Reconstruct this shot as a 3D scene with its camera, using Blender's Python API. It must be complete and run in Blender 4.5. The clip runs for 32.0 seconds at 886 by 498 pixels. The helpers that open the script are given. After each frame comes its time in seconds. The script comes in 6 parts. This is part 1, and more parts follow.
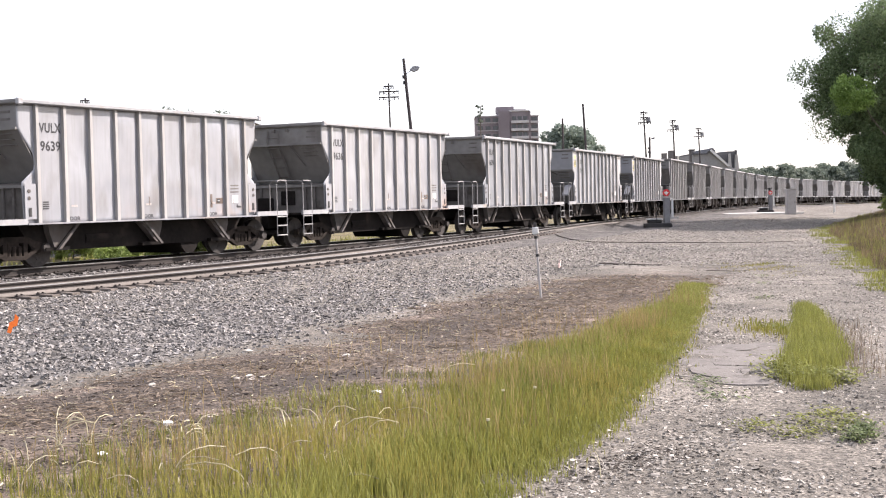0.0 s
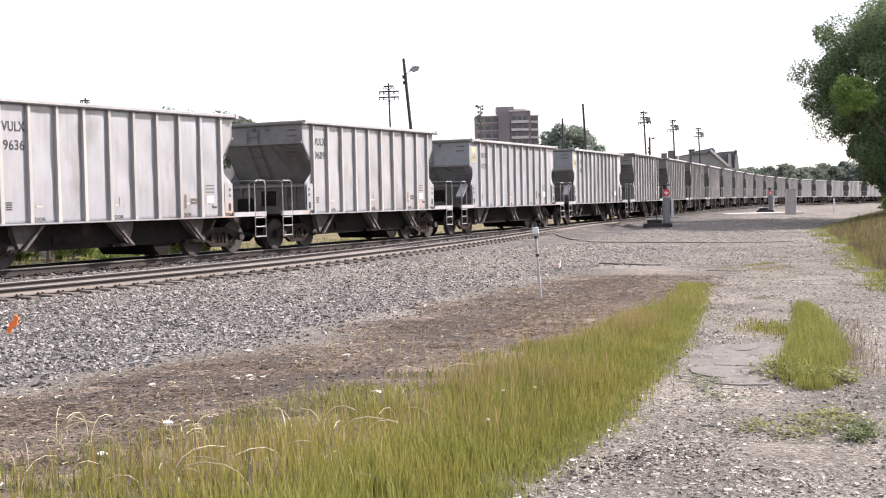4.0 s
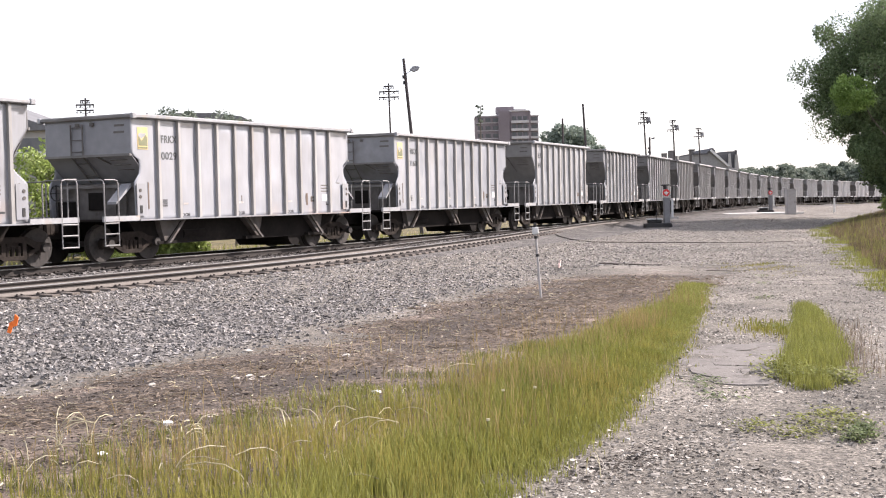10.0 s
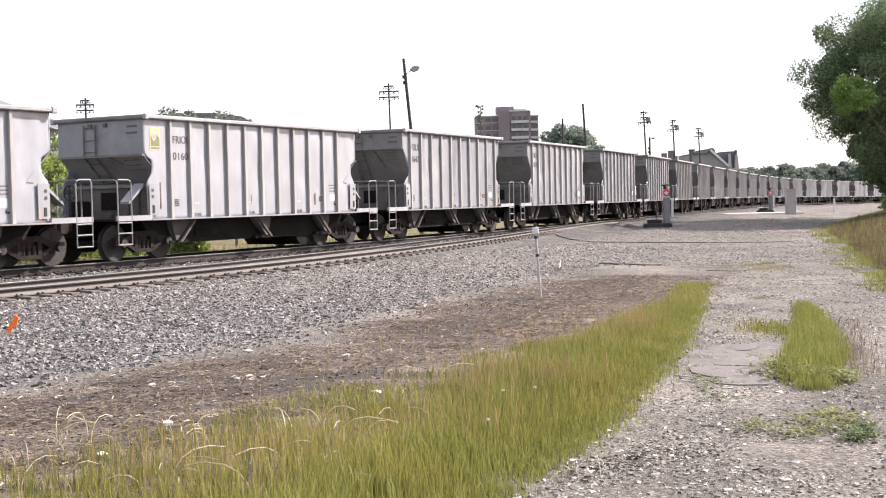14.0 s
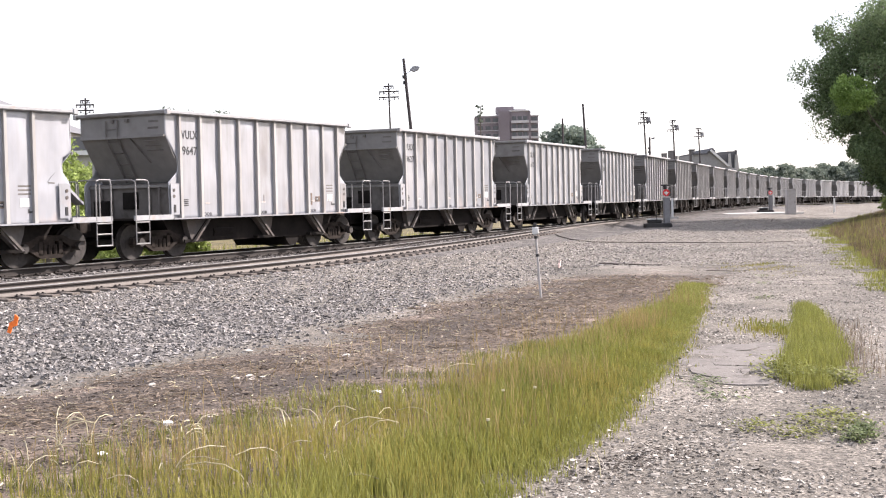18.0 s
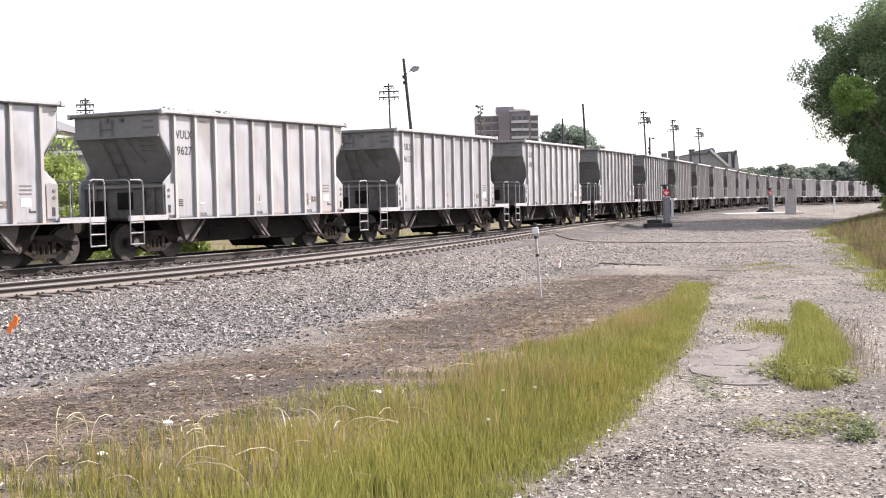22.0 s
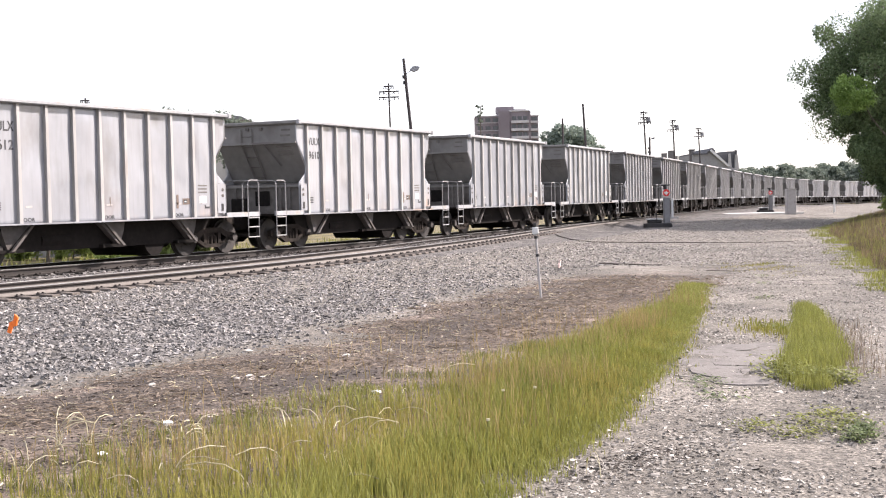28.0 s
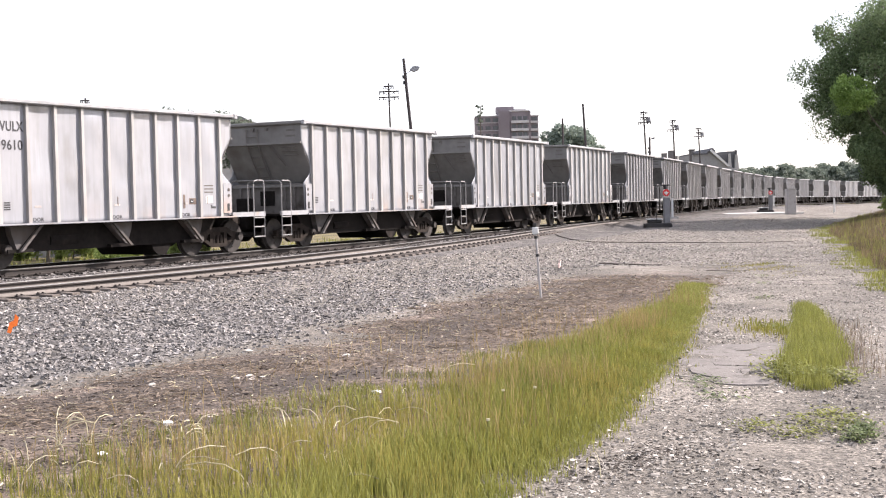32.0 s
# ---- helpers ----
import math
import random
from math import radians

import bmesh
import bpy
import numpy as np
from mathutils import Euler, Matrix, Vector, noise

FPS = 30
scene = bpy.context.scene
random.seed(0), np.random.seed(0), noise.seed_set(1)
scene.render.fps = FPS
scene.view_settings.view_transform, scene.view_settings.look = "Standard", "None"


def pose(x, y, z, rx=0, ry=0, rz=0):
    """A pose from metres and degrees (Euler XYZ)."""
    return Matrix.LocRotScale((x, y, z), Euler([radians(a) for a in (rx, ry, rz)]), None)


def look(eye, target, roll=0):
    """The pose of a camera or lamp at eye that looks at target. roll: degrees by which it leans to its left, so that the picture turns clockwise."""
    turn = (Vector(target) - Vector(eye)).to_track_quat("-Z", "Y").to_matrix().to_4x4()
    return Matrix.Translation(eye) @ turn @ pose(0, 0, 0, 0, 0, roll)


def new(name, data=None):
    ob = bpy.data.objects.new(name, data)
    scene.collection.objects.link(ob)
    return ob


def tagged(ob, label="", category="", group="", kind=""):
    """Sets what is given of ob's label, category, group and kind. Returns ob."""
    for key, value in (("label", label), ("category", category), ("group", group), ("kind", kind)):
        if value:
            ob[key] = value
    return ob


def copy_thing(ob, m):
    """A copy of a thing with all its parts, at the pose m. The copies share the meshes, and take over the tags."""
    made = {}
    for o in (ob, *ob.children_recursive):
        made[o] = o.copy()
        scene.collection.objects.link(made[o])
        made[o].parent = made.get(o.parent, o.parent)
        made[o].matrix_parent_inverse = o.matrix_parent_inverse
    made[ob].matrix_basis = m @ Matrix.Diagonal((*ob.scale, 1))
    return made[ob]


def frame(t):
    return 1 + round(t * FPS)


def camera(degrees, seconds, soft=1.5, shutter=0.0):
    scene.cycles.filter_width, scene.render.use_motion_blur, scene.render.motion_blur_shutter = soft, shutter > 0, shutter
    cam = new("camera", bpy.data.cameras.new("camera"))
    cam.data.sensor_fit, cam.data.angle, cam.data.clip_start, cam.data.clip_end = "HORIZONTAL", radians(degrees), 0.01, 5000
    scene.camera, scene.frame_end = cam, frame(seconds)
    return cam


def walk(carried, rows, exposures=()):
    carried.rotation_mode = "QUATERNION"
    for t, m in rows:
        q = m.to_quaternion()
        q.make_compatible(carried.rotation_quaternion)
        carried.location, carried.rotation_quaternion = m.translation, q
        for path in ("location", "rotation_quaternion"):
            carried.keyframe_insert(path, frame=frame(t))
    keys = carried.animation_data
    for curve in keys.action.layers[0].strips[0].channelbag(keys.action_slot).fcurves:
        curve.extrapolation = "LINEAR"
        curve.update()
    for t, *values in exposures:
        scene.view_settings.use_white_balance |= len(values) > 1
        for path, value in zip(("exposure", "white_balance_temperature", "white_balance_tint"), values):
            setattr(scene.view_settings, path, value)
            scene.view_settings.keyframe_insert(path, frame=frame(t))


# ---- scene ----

# ---- the camera, on a tripod ----
EYE_HEIGHT = 1.408
TILT, LEAN = 2.3125, -1.30
cam = camera(38.84, 32.0, soft=1.15)
eye = Vector((0, 0, EYE_HEIGHT))
ahead = eye + Vector((0, math.cos(radians(TILT)), -math.sin(radians(TILT)))) * 50
EXPOSURE, KELVIN, TINT = 1.15, 6500, 19
walk(cam, [(0, look(eye, ahead, LEAN)), (32, look(eye, ahead, LEAN))], [(t, EXPOSURE + gain, KELVIN, TINT) for t, gain in ((0, -0.02), (3, -0.05), (7, -0.08), (10, -0.07), (13, -0.04), (16, 0.03), (19, 0.07), (25, 0.06), (32, 0.06))])

# ---- sky, sun, exposure ----
SUN_EL, SUN_AZ = radians(38), radians(70)
world = bpy.data.worlds.new("sky")
scene.world = world
world.use_nodes = True
wn = world.node_tree.nodes
sky = wn.new("ShaderNodeTexSky")
sky.sky_type, sky.sun_disc = "NISHITA", False
sky.sun_elevation, sky.sun_rotation = SUN_EL, SUN_AZ
sky.air_density, sky.dust_density, sky.ozone_density = 1.0, 1.5, 1.0
wn["Background"].inputs["Strength"].default_value = 0.06
world.node_tree.links.new(sky.outputs[0], wn["Background"].inputs["Color"])
haze = wn.new("ShaderNodeBackground")
haze.inputs["Color"].default_value, haze.inputs["Strength"].default_value = (0.965, 0.98, 1.0, 1), 0.42
both = wn.new("ShaderNodeAddShader")
world.node_tree.links.new(wn["Background"].outputs[0], both.inputs[0])
world.node_tree.links.new(haze.outputs[0], both.inputs[1])
world.node_tree.links.new(both.outputs[0], wn["World Output"].inputs["Surface"])
sun_data = bpy.data.lights.new("sun", "SUN")
sun_data.energy, sun_data.angle, sun_data.color = 5.0, radians(0.6), (1.0, 0.95, 0.87)
sun = new("sun", sun_data)
sun_dir = Vector((math.sin(SUN_AZ) * math.cos(SUN_EL), math.cos(SUN_AZ) * math.cos(SUN_EL), math.sin(SUN_EL)))
sun.matrix_world = look(sun_dir * 200, (0, 0, 0))

# ---- the line of the tracks: distance s along the train's track, 0 where it passes nearest ----
TRACK_NEAREST, TRACK_HEADING = 24.686, 34.62
BEND_AT = [0, 50, 90, 130, 170, 210, 260, 330]
BEND = [-0.00461, -0.00355, -0.00034, 0.00043, 0.00206, 0.00329, 0.00381, 0.00381]
STEP = 1.0
S = np.arange(-120, 520, STEP)
kk = np.interp(S, BEND_AT, BEND)
kk[S < -20] = 0
TH = np.concatenate([[0], np.cumsum((kk[1:] + kk[:-1]) / 2 * STEP)])
ZERO = 120
TH = TH - TH[ZERO] + radians(TRACK_HEADING)
dx, dy = np.sin(TH), np.cos(TH)
PX = np.concatenate([[0], np.cumsum((dx[1:] + dx[:-1]) / 2 * STEP)])
PY = np.concatenate([[0], np.cumsum((dy[1:] + dy[:-1]) / 2 * STEP)])
PX += -math.cos(radians(TRACK_HEADING)) * TRACK_NEAREST - PX[ZERO]
PY += math.sin(radians(TRACK_HEADING)) * TRACK_NEAREST - PY[ZERO]
PZ = 0.00042 * S - 2.0e-5 * np.maximum(S, 0) ** 2
PZ = np.maximum(PZ, -1.6)


def on_track(s, off=0.0, up=0.0):
    """A point at s along the line, off metres to the camera's side of it."""
    th = np.interp(s, S, TH)
    return Vector((np.interp(s, S, PX) + off * math.cos(th), np.interp(s, S, PY) - off * math.sin(th), np.interp(s, S, PZ) + up))


def side_of_track(x, y):
    """For arrays of places: the distance to the camera's side of the line, and s."""
    best = np.full(x.shape, 1e9)
    off = np.zeros(x.shape)
    along = np.zeros(x.shape)
    for i in range(0, len(S), 3):
        ex, ey = x - PX[i], y - PY[i]
        d2 = ex * ex + ey * ey
        m = d2 < best
        best[m] = d2[m]
        side = ex * math.cos(TH[i]) - ey * math.sin(TH[i])
        off[m] = side[m]
        along[m] = S[i]
    return np.where(np.abs(off) < np.sqrt(best) * 0.7, np.sign(off) * np.sqrt(best), off), along


# ---- helpers ----
def part(name, bm, material, parent=None, label=""):
    """One mesh object from a bmesh (or a mesh), under a thing or a part."""
    if isinstance(bm, bpy.types.Mesh):
        me = bm
    else:
        me = bpy.data.meshes.new(name)
        bm.normal_update()
        bm.to_mesh(me)
        bm.free()
        me.materials.append(material)
    ob = new(name, me)
    if parent is not None:
        ob.parent = parent
    if label:
        ob["label"] = label
    return ob


def thing(name, label, category, place=None, group="", kind=""):
    ob = new(name)
    ob.empty_display_size = 0.2
    if place is not None:
        ob.matrix_basis = place
    return tagged(ob, label, category, group, kind)


def box(bm, x0, x1, y0, y1, z0, z1, m=None, bevel=0.0):
    vs = [bm.verts.new(v) for v in ((x0, y0, z0), (x1, y0, z0), (x1, y1, z0), (x0, y1, z0), (x0, y0, z1), (x1, y0, z1), (x1, y1, z1), (x0, y1, z1))]
    fs = [bm.faces.new([vs[i] for i in f]) for f in ((3, 2, 1, 0), (4, 5, 6, 7), (0, 1, 5, 4), (1, 2, 6, 5), (2, 3, 7, 6), (3, 0, 4, 7))]
    if bevel:
        es = list({e for f in fs for e in f.edges})
        r = bmesh.ops.bevel(bm, geom=es, offset=bevel, segments=1, affect="EDGES")
        vs = list({v for f in r["faces"] for v in f.verts} | {v for v in vs if v.is_valid})
    if m is not None:
        bmesh.ops.transform(bm, matrix=m, verts=[v for v in vs if v.is_valid])
    return bm


def one_box(*a, **k):
    return box(bmesh.new(), *a, **k)


def tube(bm, points, radius, sides=6, radius_end=None):
    """A round bar along points."""
    points = [Vector(p) for p in points]
    rings = []
    n = len(points)
    for i, p in enumerate(points):
        d = (points[min(i + 1, n - 1)] - points[max(i - 1, 0)]).normalized()
        a = d.cross(Vector((0, 0, 1)) if abs(d.z) < 0.9 else Vector((1, 0, 0))).normalized()
        b = d.cross(a)
        r = radius if radius_end is None else radius + (radius_end - radius) * i / (n - 1)
        rings.append([bm.verts.new(p + (a * math.cos(q) + b * math.sin(q)) * r) for q in [2 * math.pi * k / sides for k in range(sides)]])
    for u, v in zip(rings[:-1], rings[1:]):
        for k in range(sides):
            bm.faces.new((u[k], u[(k + 1) % sides], v[(k + 1) % sides], v[k]))
    bm.faces.new(rings[0][::-1])
    bm.faces.new(rings[-1])
    return bm


def disc(bm, centre, axis, radius, width, sides=20):
    """A wheel-like solid: centre, axis x, y or z."""
    c = Vector(centre)
    e = {"x": Vector((1, 0, 0)), "y": Vector((0, 1, 0)), "z": Vector((0, 0, 1))}[axis]
    return tube(bm, [c - e * width / 2, c + e * width / 2], radius, sides)


def prism(bm, outline, y0, y1):
    """An outline of (x, z) points drawn out from y0 to y1."""
    a = [bm.verts.new((x, y0, z)) for x, z in outline]
    b = [bm.verts.new((x, y1, z)) for x, z in outline]
    n = len(outline)
    bm.faces.new(a)
    bm.faces.new(b[::-1])
    for i in range(n):
        bm.faces.new((a[i], b[i], b[(i + 1) % n], a[(i + 1) % n]))
    bmesh.ops.recalc_face_normals(bm, faces=bm.faces[:])
    return bm


def cloud_mesh(name, verts, faces, material, smooth=False):
    me = bpy.data.meshes.new(name)
    verts = np.asarray(verts, dtype=np.float32)
    faces = np.asarray(faces, dtype=np.int32)
    k = faces.shape[1]
    me.vertices.add(len(verts))
    me.vertices.foreach_set("co", verts.ravel())
    me.loops.add(faces.size)
    me.loops.foreach_set("vertex_index", faces.ravel())
    me.polygons.add(len(faces))
    me.polygons.foreach_set("loop_start", np.arange(0, faces.size, k, dtype=np.int32))
    me.polygons.foreach_set("use_smooth", np.full(len(faces), smooth))
    me.update(calc_edges=True)
    me.materials.append(material)
    return me


def text_mesh(text, size, material):
    """Letters lying in the x z plane, facing -y."""
    cu = bpy.data.curves.new("lettering", "FONT")
    cu.body, cu.size, cu.align_x, cu.extrude = text, size, "CENTER", 0.002
    cu.space_character, cu.offset = 1.1, size * 0.018
    ob = bpy.data.objects.new("lettering", cu)
    scene.collection.objects.link(ob)
    bpy.context.view_layer.update()
    me = bpy.data.meshes.new_from_object(ob.evaluated_get(bpy.context.evaluated_depsgraph_get()))
    bpy.data.objects.remove(ob)
    me.transform(Matrix.Rotation(radians(90), 4, "X"))
    me.materials.clear()
    me.materials.append(material)
    return me


# ---- materials ----
def mat(name, c1, c2, rough=0.7, metal=0.0, big=0.6, fine=8.0, stain=None, stain_amount=0.0, stain_scale=1.5, bump=0.15, bump_dist=0.01,
        stretch=(1, 1, 1), by_object=0.0, by_island=0.0, spec=0.3, contrast=0.5):
    """A surface that varies between two colours at two scales, with stains of a third colour and fine relief."""
    m = bpy.data.materials.new(name)
    m.use_nodes = True
    nt = m.node_tree
    n, l = nt.nodes, nt.links
    b = n["Principled BSDF"]
    tc = n.new("ShaderNodeTexCoord")
    info = n.new("ShaderNodeObjectInfo")
    mp = n.new("ShaderNodeMapping")
    mp.inputs["Scale"].default_value = stretch
    l.new(tc.outputs["Object"], mp.inputs["Vector"])
    add = n.new("ShaderNodeVectorMath")
    mul = n.new("ShaderNodeVectorMath")
    mul.operation, add.operation = "SCALE", "ADD"
    comb = n.new("ShaderNodeCombineXYZ")
    for i in range(3):
        l.new(info.outputs["Random"], comb.inputs[i])
    l.new(comb.outputs[0], mul.inputs[0])
    mul.inputs["Scale"].default_value = 40
    l.new(mp.outputs[0], add.inputs[0])
    l.new(mul.outputs[0], add.inputs[1])

    def noise_at(scale, detail=4):
        t = n.new("ShaderNodeTexNoise")
        t.inputs["Scale"].default_value, t.inputs["Detail"].default_value = scale, detail
        l.new(add.outputs[0], t.inputs["Vector"])
        return t.outputs["Fac"]

    def ramp(src, lo, hi):
        r = n.new("ShaderNodeMapRange")
        r.inputs["From Min"].default_value, r.inputs["From Max"].default_value = lo, hi
        l.new(src, r.inputs["Value"])
        return r.outputs["Result"]

    def mix(fac, a, c):
        x = n.new("ShaderNodeMix")
        x.data_type = "RGBA"
        for s, v in (("Factor", fac), ("A", a), ("B", c)):
            sock = [q for q in x.inputs if q.name == s and (q.type == "RGBA" if s != "Factor" else q.type == "VALUE")][0]
            if isinstance(v, bpy.types.NodeSocket):
                l.new(v, sock)
            else:
                sock.default_value = (*v, 1) if isinstance(v, tuple) else v
        return [q for q in x.outputs if q.type == "RGBA"][0]

    f_big, f_fine = noise_at(big), noise_at(fine, 6)
    s = n.new("ShaderNodeMath")
    s.operation = "ADD"
    l.new(f_big, s.inputs[0])
    l.new(f_fine, s.inputs[1])
    col = mix(ramp(s.outputs[0], 1 - contrast * 0.6, 1 + contrast * 0.6), c1, c2)
    if stain:
        col = mix(ramp(noise_at(stain_scale, 6), 0.75 - stain_amount * 0.45, 0.85 - stain_amount * 0.25), col, stain)
    for amount, kind in ((by_object, 0), (by_island, 1)):
        if amount:
            hs = n.new("ShaderNodeHueSaturation")
            if kind:
                geo = n.new("ShaderNodeNewGeometry")
                src = geo.outputs["Random Per Island"]
            else:
                src = info.outputs["Random"]
            r = n.new("ShaderNodeMapRange")
            r.inputs["To Min"].default_value, r.inputs["To Max"].default_value = 1 - amount, 1 + amount
            l.new(src, r.inputs["Value"])
            l.new(r.outputs["Result"], hs.inputs["Value"])
            l.new(col, hs.inputs["Color"])
            col = hs.outputs["Color"]
    l.new(col, b.inputs["Base Color"])
    b.inputs["Metallic"].default_value = metal
    b.inputs["Specular IOR Level"].default_value = spec
    l.new(ramp(f_fine, 0.2, 0.8), b.inputs["Roughness"])
    rr = b.inputs["Roughness"].links[0].from_node
    rr.inputs["To Min"].default_value, rr.inputs["To Max"].default_value = max(0.05, rough - 0.12), min(1, rough + 0.12)
    if bump:
        bp = n.new("ShaderNodeBump")
        bp.inputs["Strength"].default_value, bp.inputs["Distance"].default_value = bump, bump_dist
        l.new(f_fine, bp.inputs["Height"])
        l.new(bp.outputs[0], b.inputs["Normal"])
    return m


def leafy(name, c1, c2, island=0.35):
    m = mat(name, c1, c2, rough=0.55, big=0.3, fine=2.0, bump=0, by_island=island, spec=0.25)
    nt = m.node_tree
    b = nt.nodes["Principled BSDF"]
    tr = nt.nodes.new("ShaderNodeBsdfTranslucent")
    sh = nt.nodes.new("ShaderNodeMixShader")
    sh.inputs[0].default_value = 0.35
    src = b.inputs["Base Color"].links[0].from_socket
    nt.links.new(src, tr.inputs["Color"])
    out = nt.nodes["Material Output"]
    nt.links.new(b.outputs[0], sh.inputs[1])
    nt.links.new(tr.outputs[0], sh.inputs[2])
    nt.links.new(sh.outputs[0], out.inputs["Surface"])
    return m


PAINT = mat("car_paint_light_grey", (0.205, 0.21, 0.224), (0.295, 0.302, 0.32), rough=0.5, big=0.6, fine=4, stain=(0.165, 0.158, 0.155), stain_amount=0.44, stain_scale=1.1, bump=0.1, bump_dist=0.02, stretch=(1, 1, 0.45), by_object=0.05, contrast=0.9, spec=0.25)
PAINT_WHITE = mat("car_paint_off_white", (0.225, 0.232, 0.25), (0.31, 0.318, 0.34), rough=0.5, big=0.5, fine=4, stain=(0.235, 0.232, 0.235), stain_amount=0.35, stain_scale=1.1, bump=0.1, bump_dist=0.02, stretch=(1, 1, 0.45), by_object=0.04, contrast=0.8, spec=0.25)


def streaked(m, colour, amount):
    """Thin upright dirt streaks over a painted side."""
    nt = m.node_tree
    n, l = nt.nodes, nt.links
    b = n["Principled BSDF"]
    src = b.inputs["Base Color"].links[0].from_socket
    tc, info = n.new("ShaderNodeTexCoord"), n.new("ShaderNodeObjectInfo")
    mp = n.new("ShaderNodeMapping")
    mp.inputs["Scale"].default_value = (5, 5, 0.35)
    add = n.new("ShaderNodeVectorMath")
    l.new(tc.outputs["Object"], mp.inputs["Vector"])
    l.new(mp.outputs[0], add.inputs[0])
    l.new(info.outputs["Random"], add.inputs[1])
    t = n.new("ShaderNodeTexNoise")
    t.inputs["Scale"].default_value, t.inputs["Detail"].default_value = 2.0, 5
    l.new(add.outputs[0], t.inputs["Vector"])
    r = n.new("ShaderNodeMapRange")
    r.inputs["From Min"].default_value, r.inputs["From Max"].default_value, r.inputs["To Max"].default_value = 0.48, 0.72, amount
    l.new(t.outputs["Fac"], r.inputs["Value"])
    x = n.new("ShaderNodeMix")
    x.data_type = "RGBA"
    l.new(r.outputs["Result"], x.inputs[0])
    l.new(src, x.inputs[6])
    x.inputs[7].default_value = (*colour, 1)
    l.new(x.outputs[2], b.inputs["Base Color"])


streaked(PAINT, (0.16, 0.158, 0.16), 0.30)
streaked(PAINT_WHITE, (0.22, 0.22, 0.225), 0.25)


def rusted(m, colour, z0, z1, amount):
    """Blotches of rust that creep up a side from its lower edge, most towards the trailing end."""
    nt = m.node_tree
    n, l = nt.nodes, nt.links
    b = n["Principled BSDF"]
    src = b.inputs["Base Color"].links[0].from_socket
    tc, info = n.new("ShaderNodeTexCoord"), n.new("ShaderNodeObjectInfo")
    sep, add, mp = n.new("ShaderNodeSeparateXYZ"), n.new("ShaderNodeVectorMath"), n.new("ShaderNodeMapping")
    mp.inputs["Scale"].default_value = (1.0, 1.0, 0.7)
    far = n.new("ShaderNodeMath")
    far.operation, far.inputs[1].default_value = "MULTIPLY", 37.0
    l.new(info.outputs["Random"], far.inputs[0])
    l.new(tc.outputs["Object"], sep.inputs[0])
    l.new(tc.outputs["Object"], mp.inputs["Vector"])
    l.new(mp.outputs[0], add.inputs[0])
    l.new(far.outputs[0], add.inputs[1])

    def ranged(source, lo, hi, a=0.0, b_=1.0):
        r = n.new("ShaderNodeMapRange")
        for name, v in (("From Min", lo), ("From Max", hi), ("To Min", a), ("To Max", b_)):
            r.inputs[name].default_value = v
        l.new(source, r.inputs["Value"])
        return r.outputs["Result"]

    def times(a, b_):
        k = n.new("ShaderNodeMath")
        k.operation = "MULTIPLY"
        l.new(a, k.inputs[0])
        l.new(b_, k.inputs[1])
        return k.outputs[0]

    t = n.new("ShaderNodeTexNoise")
    t.inputs["Scale"].default_value, t.inputs["Detail"].default_value = 1.1, 8
    l.new(add.outputs[0], t.inputs["Vector"])
    fac = times(ranged(t.outputs["Fac"], 0.50, 0.68, 0, amount), ranged(sep.outputs["Z"], z1, z0))
    fac = times(fac, ranged(sep.outputs["X"], -1.5, 4.0, 0.12, 1.0))
    x = n.new("ShaderNodeMix")
    x.data_type = "RGBA"
    l.new(fac, x.inputs[0])
    l.new(src, x.inputs[6])
    x.inputs[7].default_value = (*colour, 1)
    l.new(x.outputs[2], b.inputs["Base Color"])


rusted(PAINT, (0.40, 0.245, 0.155), 1.12, 1.7, 0.6)
rusted(PAINT_WHITE, (0.45, 0.29, 0.19), 1.1, 1.5, 0.4)
for paint in (PAINT, PAINT_WHITE):
    coat = paint.node_tree.nodes["Principled BSDF"].inputs
    coat["Coat Weight"].default_value, coat["Coat Roughness"].default_value, coat["Coat IOR"].default_value = 0.9, 0.12, 1.5
POST = mat("post_dusty_grey", (0.265, 0.255, 0.242), (0.355, 0.342, 0.326), rough=0.55, big=0.8, fine=4, stain=(0.25, 0.22, 0.20), stain_amount=0.3, stain_scale=1.6, stretch=(1, 1, 0.4), by_object=0.1)
RAILING = mat("railing_dull_grey", (0.17, 0.166, 0.162), (0.29, 0.282, 0.274), rough=0.6, fine=10)
# end greys: side paint darkened, with the ends' shade put into the colour
PAINT_END = mat("car_end_shaded_grey", (0.135, 0.130, 0.123), (0.20, 0.193, 0.184), rough=0.65, big=0.7, fine=4, stain=(0.105, 0.092, 0.08), stain_amount=0.42, stain_scale=0.8, bump=0.05)
PAINT_END_PALE = mat("car_end_shaded_pale_grey", (0.2, 0.203, 0.212), (0.265, 0.268, 0.278), rough=0.6, big=0.7, fine=4, stain=(0.15, 0.143, 0.138), stain_amount=0.35, stain_scale=0.8, bump=0.05)
# grime plus the shade below the overhanging slope, both in this dark tone
BULKHEAD = mat("dirty_shaded_bulkhead", (0.10, 0.093, 0.086), (0.16, 0.149, 0.139), rough=0.75, big=0.7, fine=5, stain=(0.05, 0.043, 0.038), stain_amount=0.4, stain_scale=2, spec=0.08)
PAINT_SILL = mat("platform_white", (0.24, 0.242, 0.248), (0.35, 0.35, 0.353), rough=0.5, stain=(0.3, 0.25, 0.2), stain_amount=0.4, stain_scale=3)
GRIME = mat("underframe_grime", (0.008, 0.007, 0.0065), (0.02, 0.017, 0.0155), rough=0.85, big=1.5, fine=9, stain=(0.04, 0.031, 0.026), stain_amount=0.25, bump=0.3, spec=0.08)
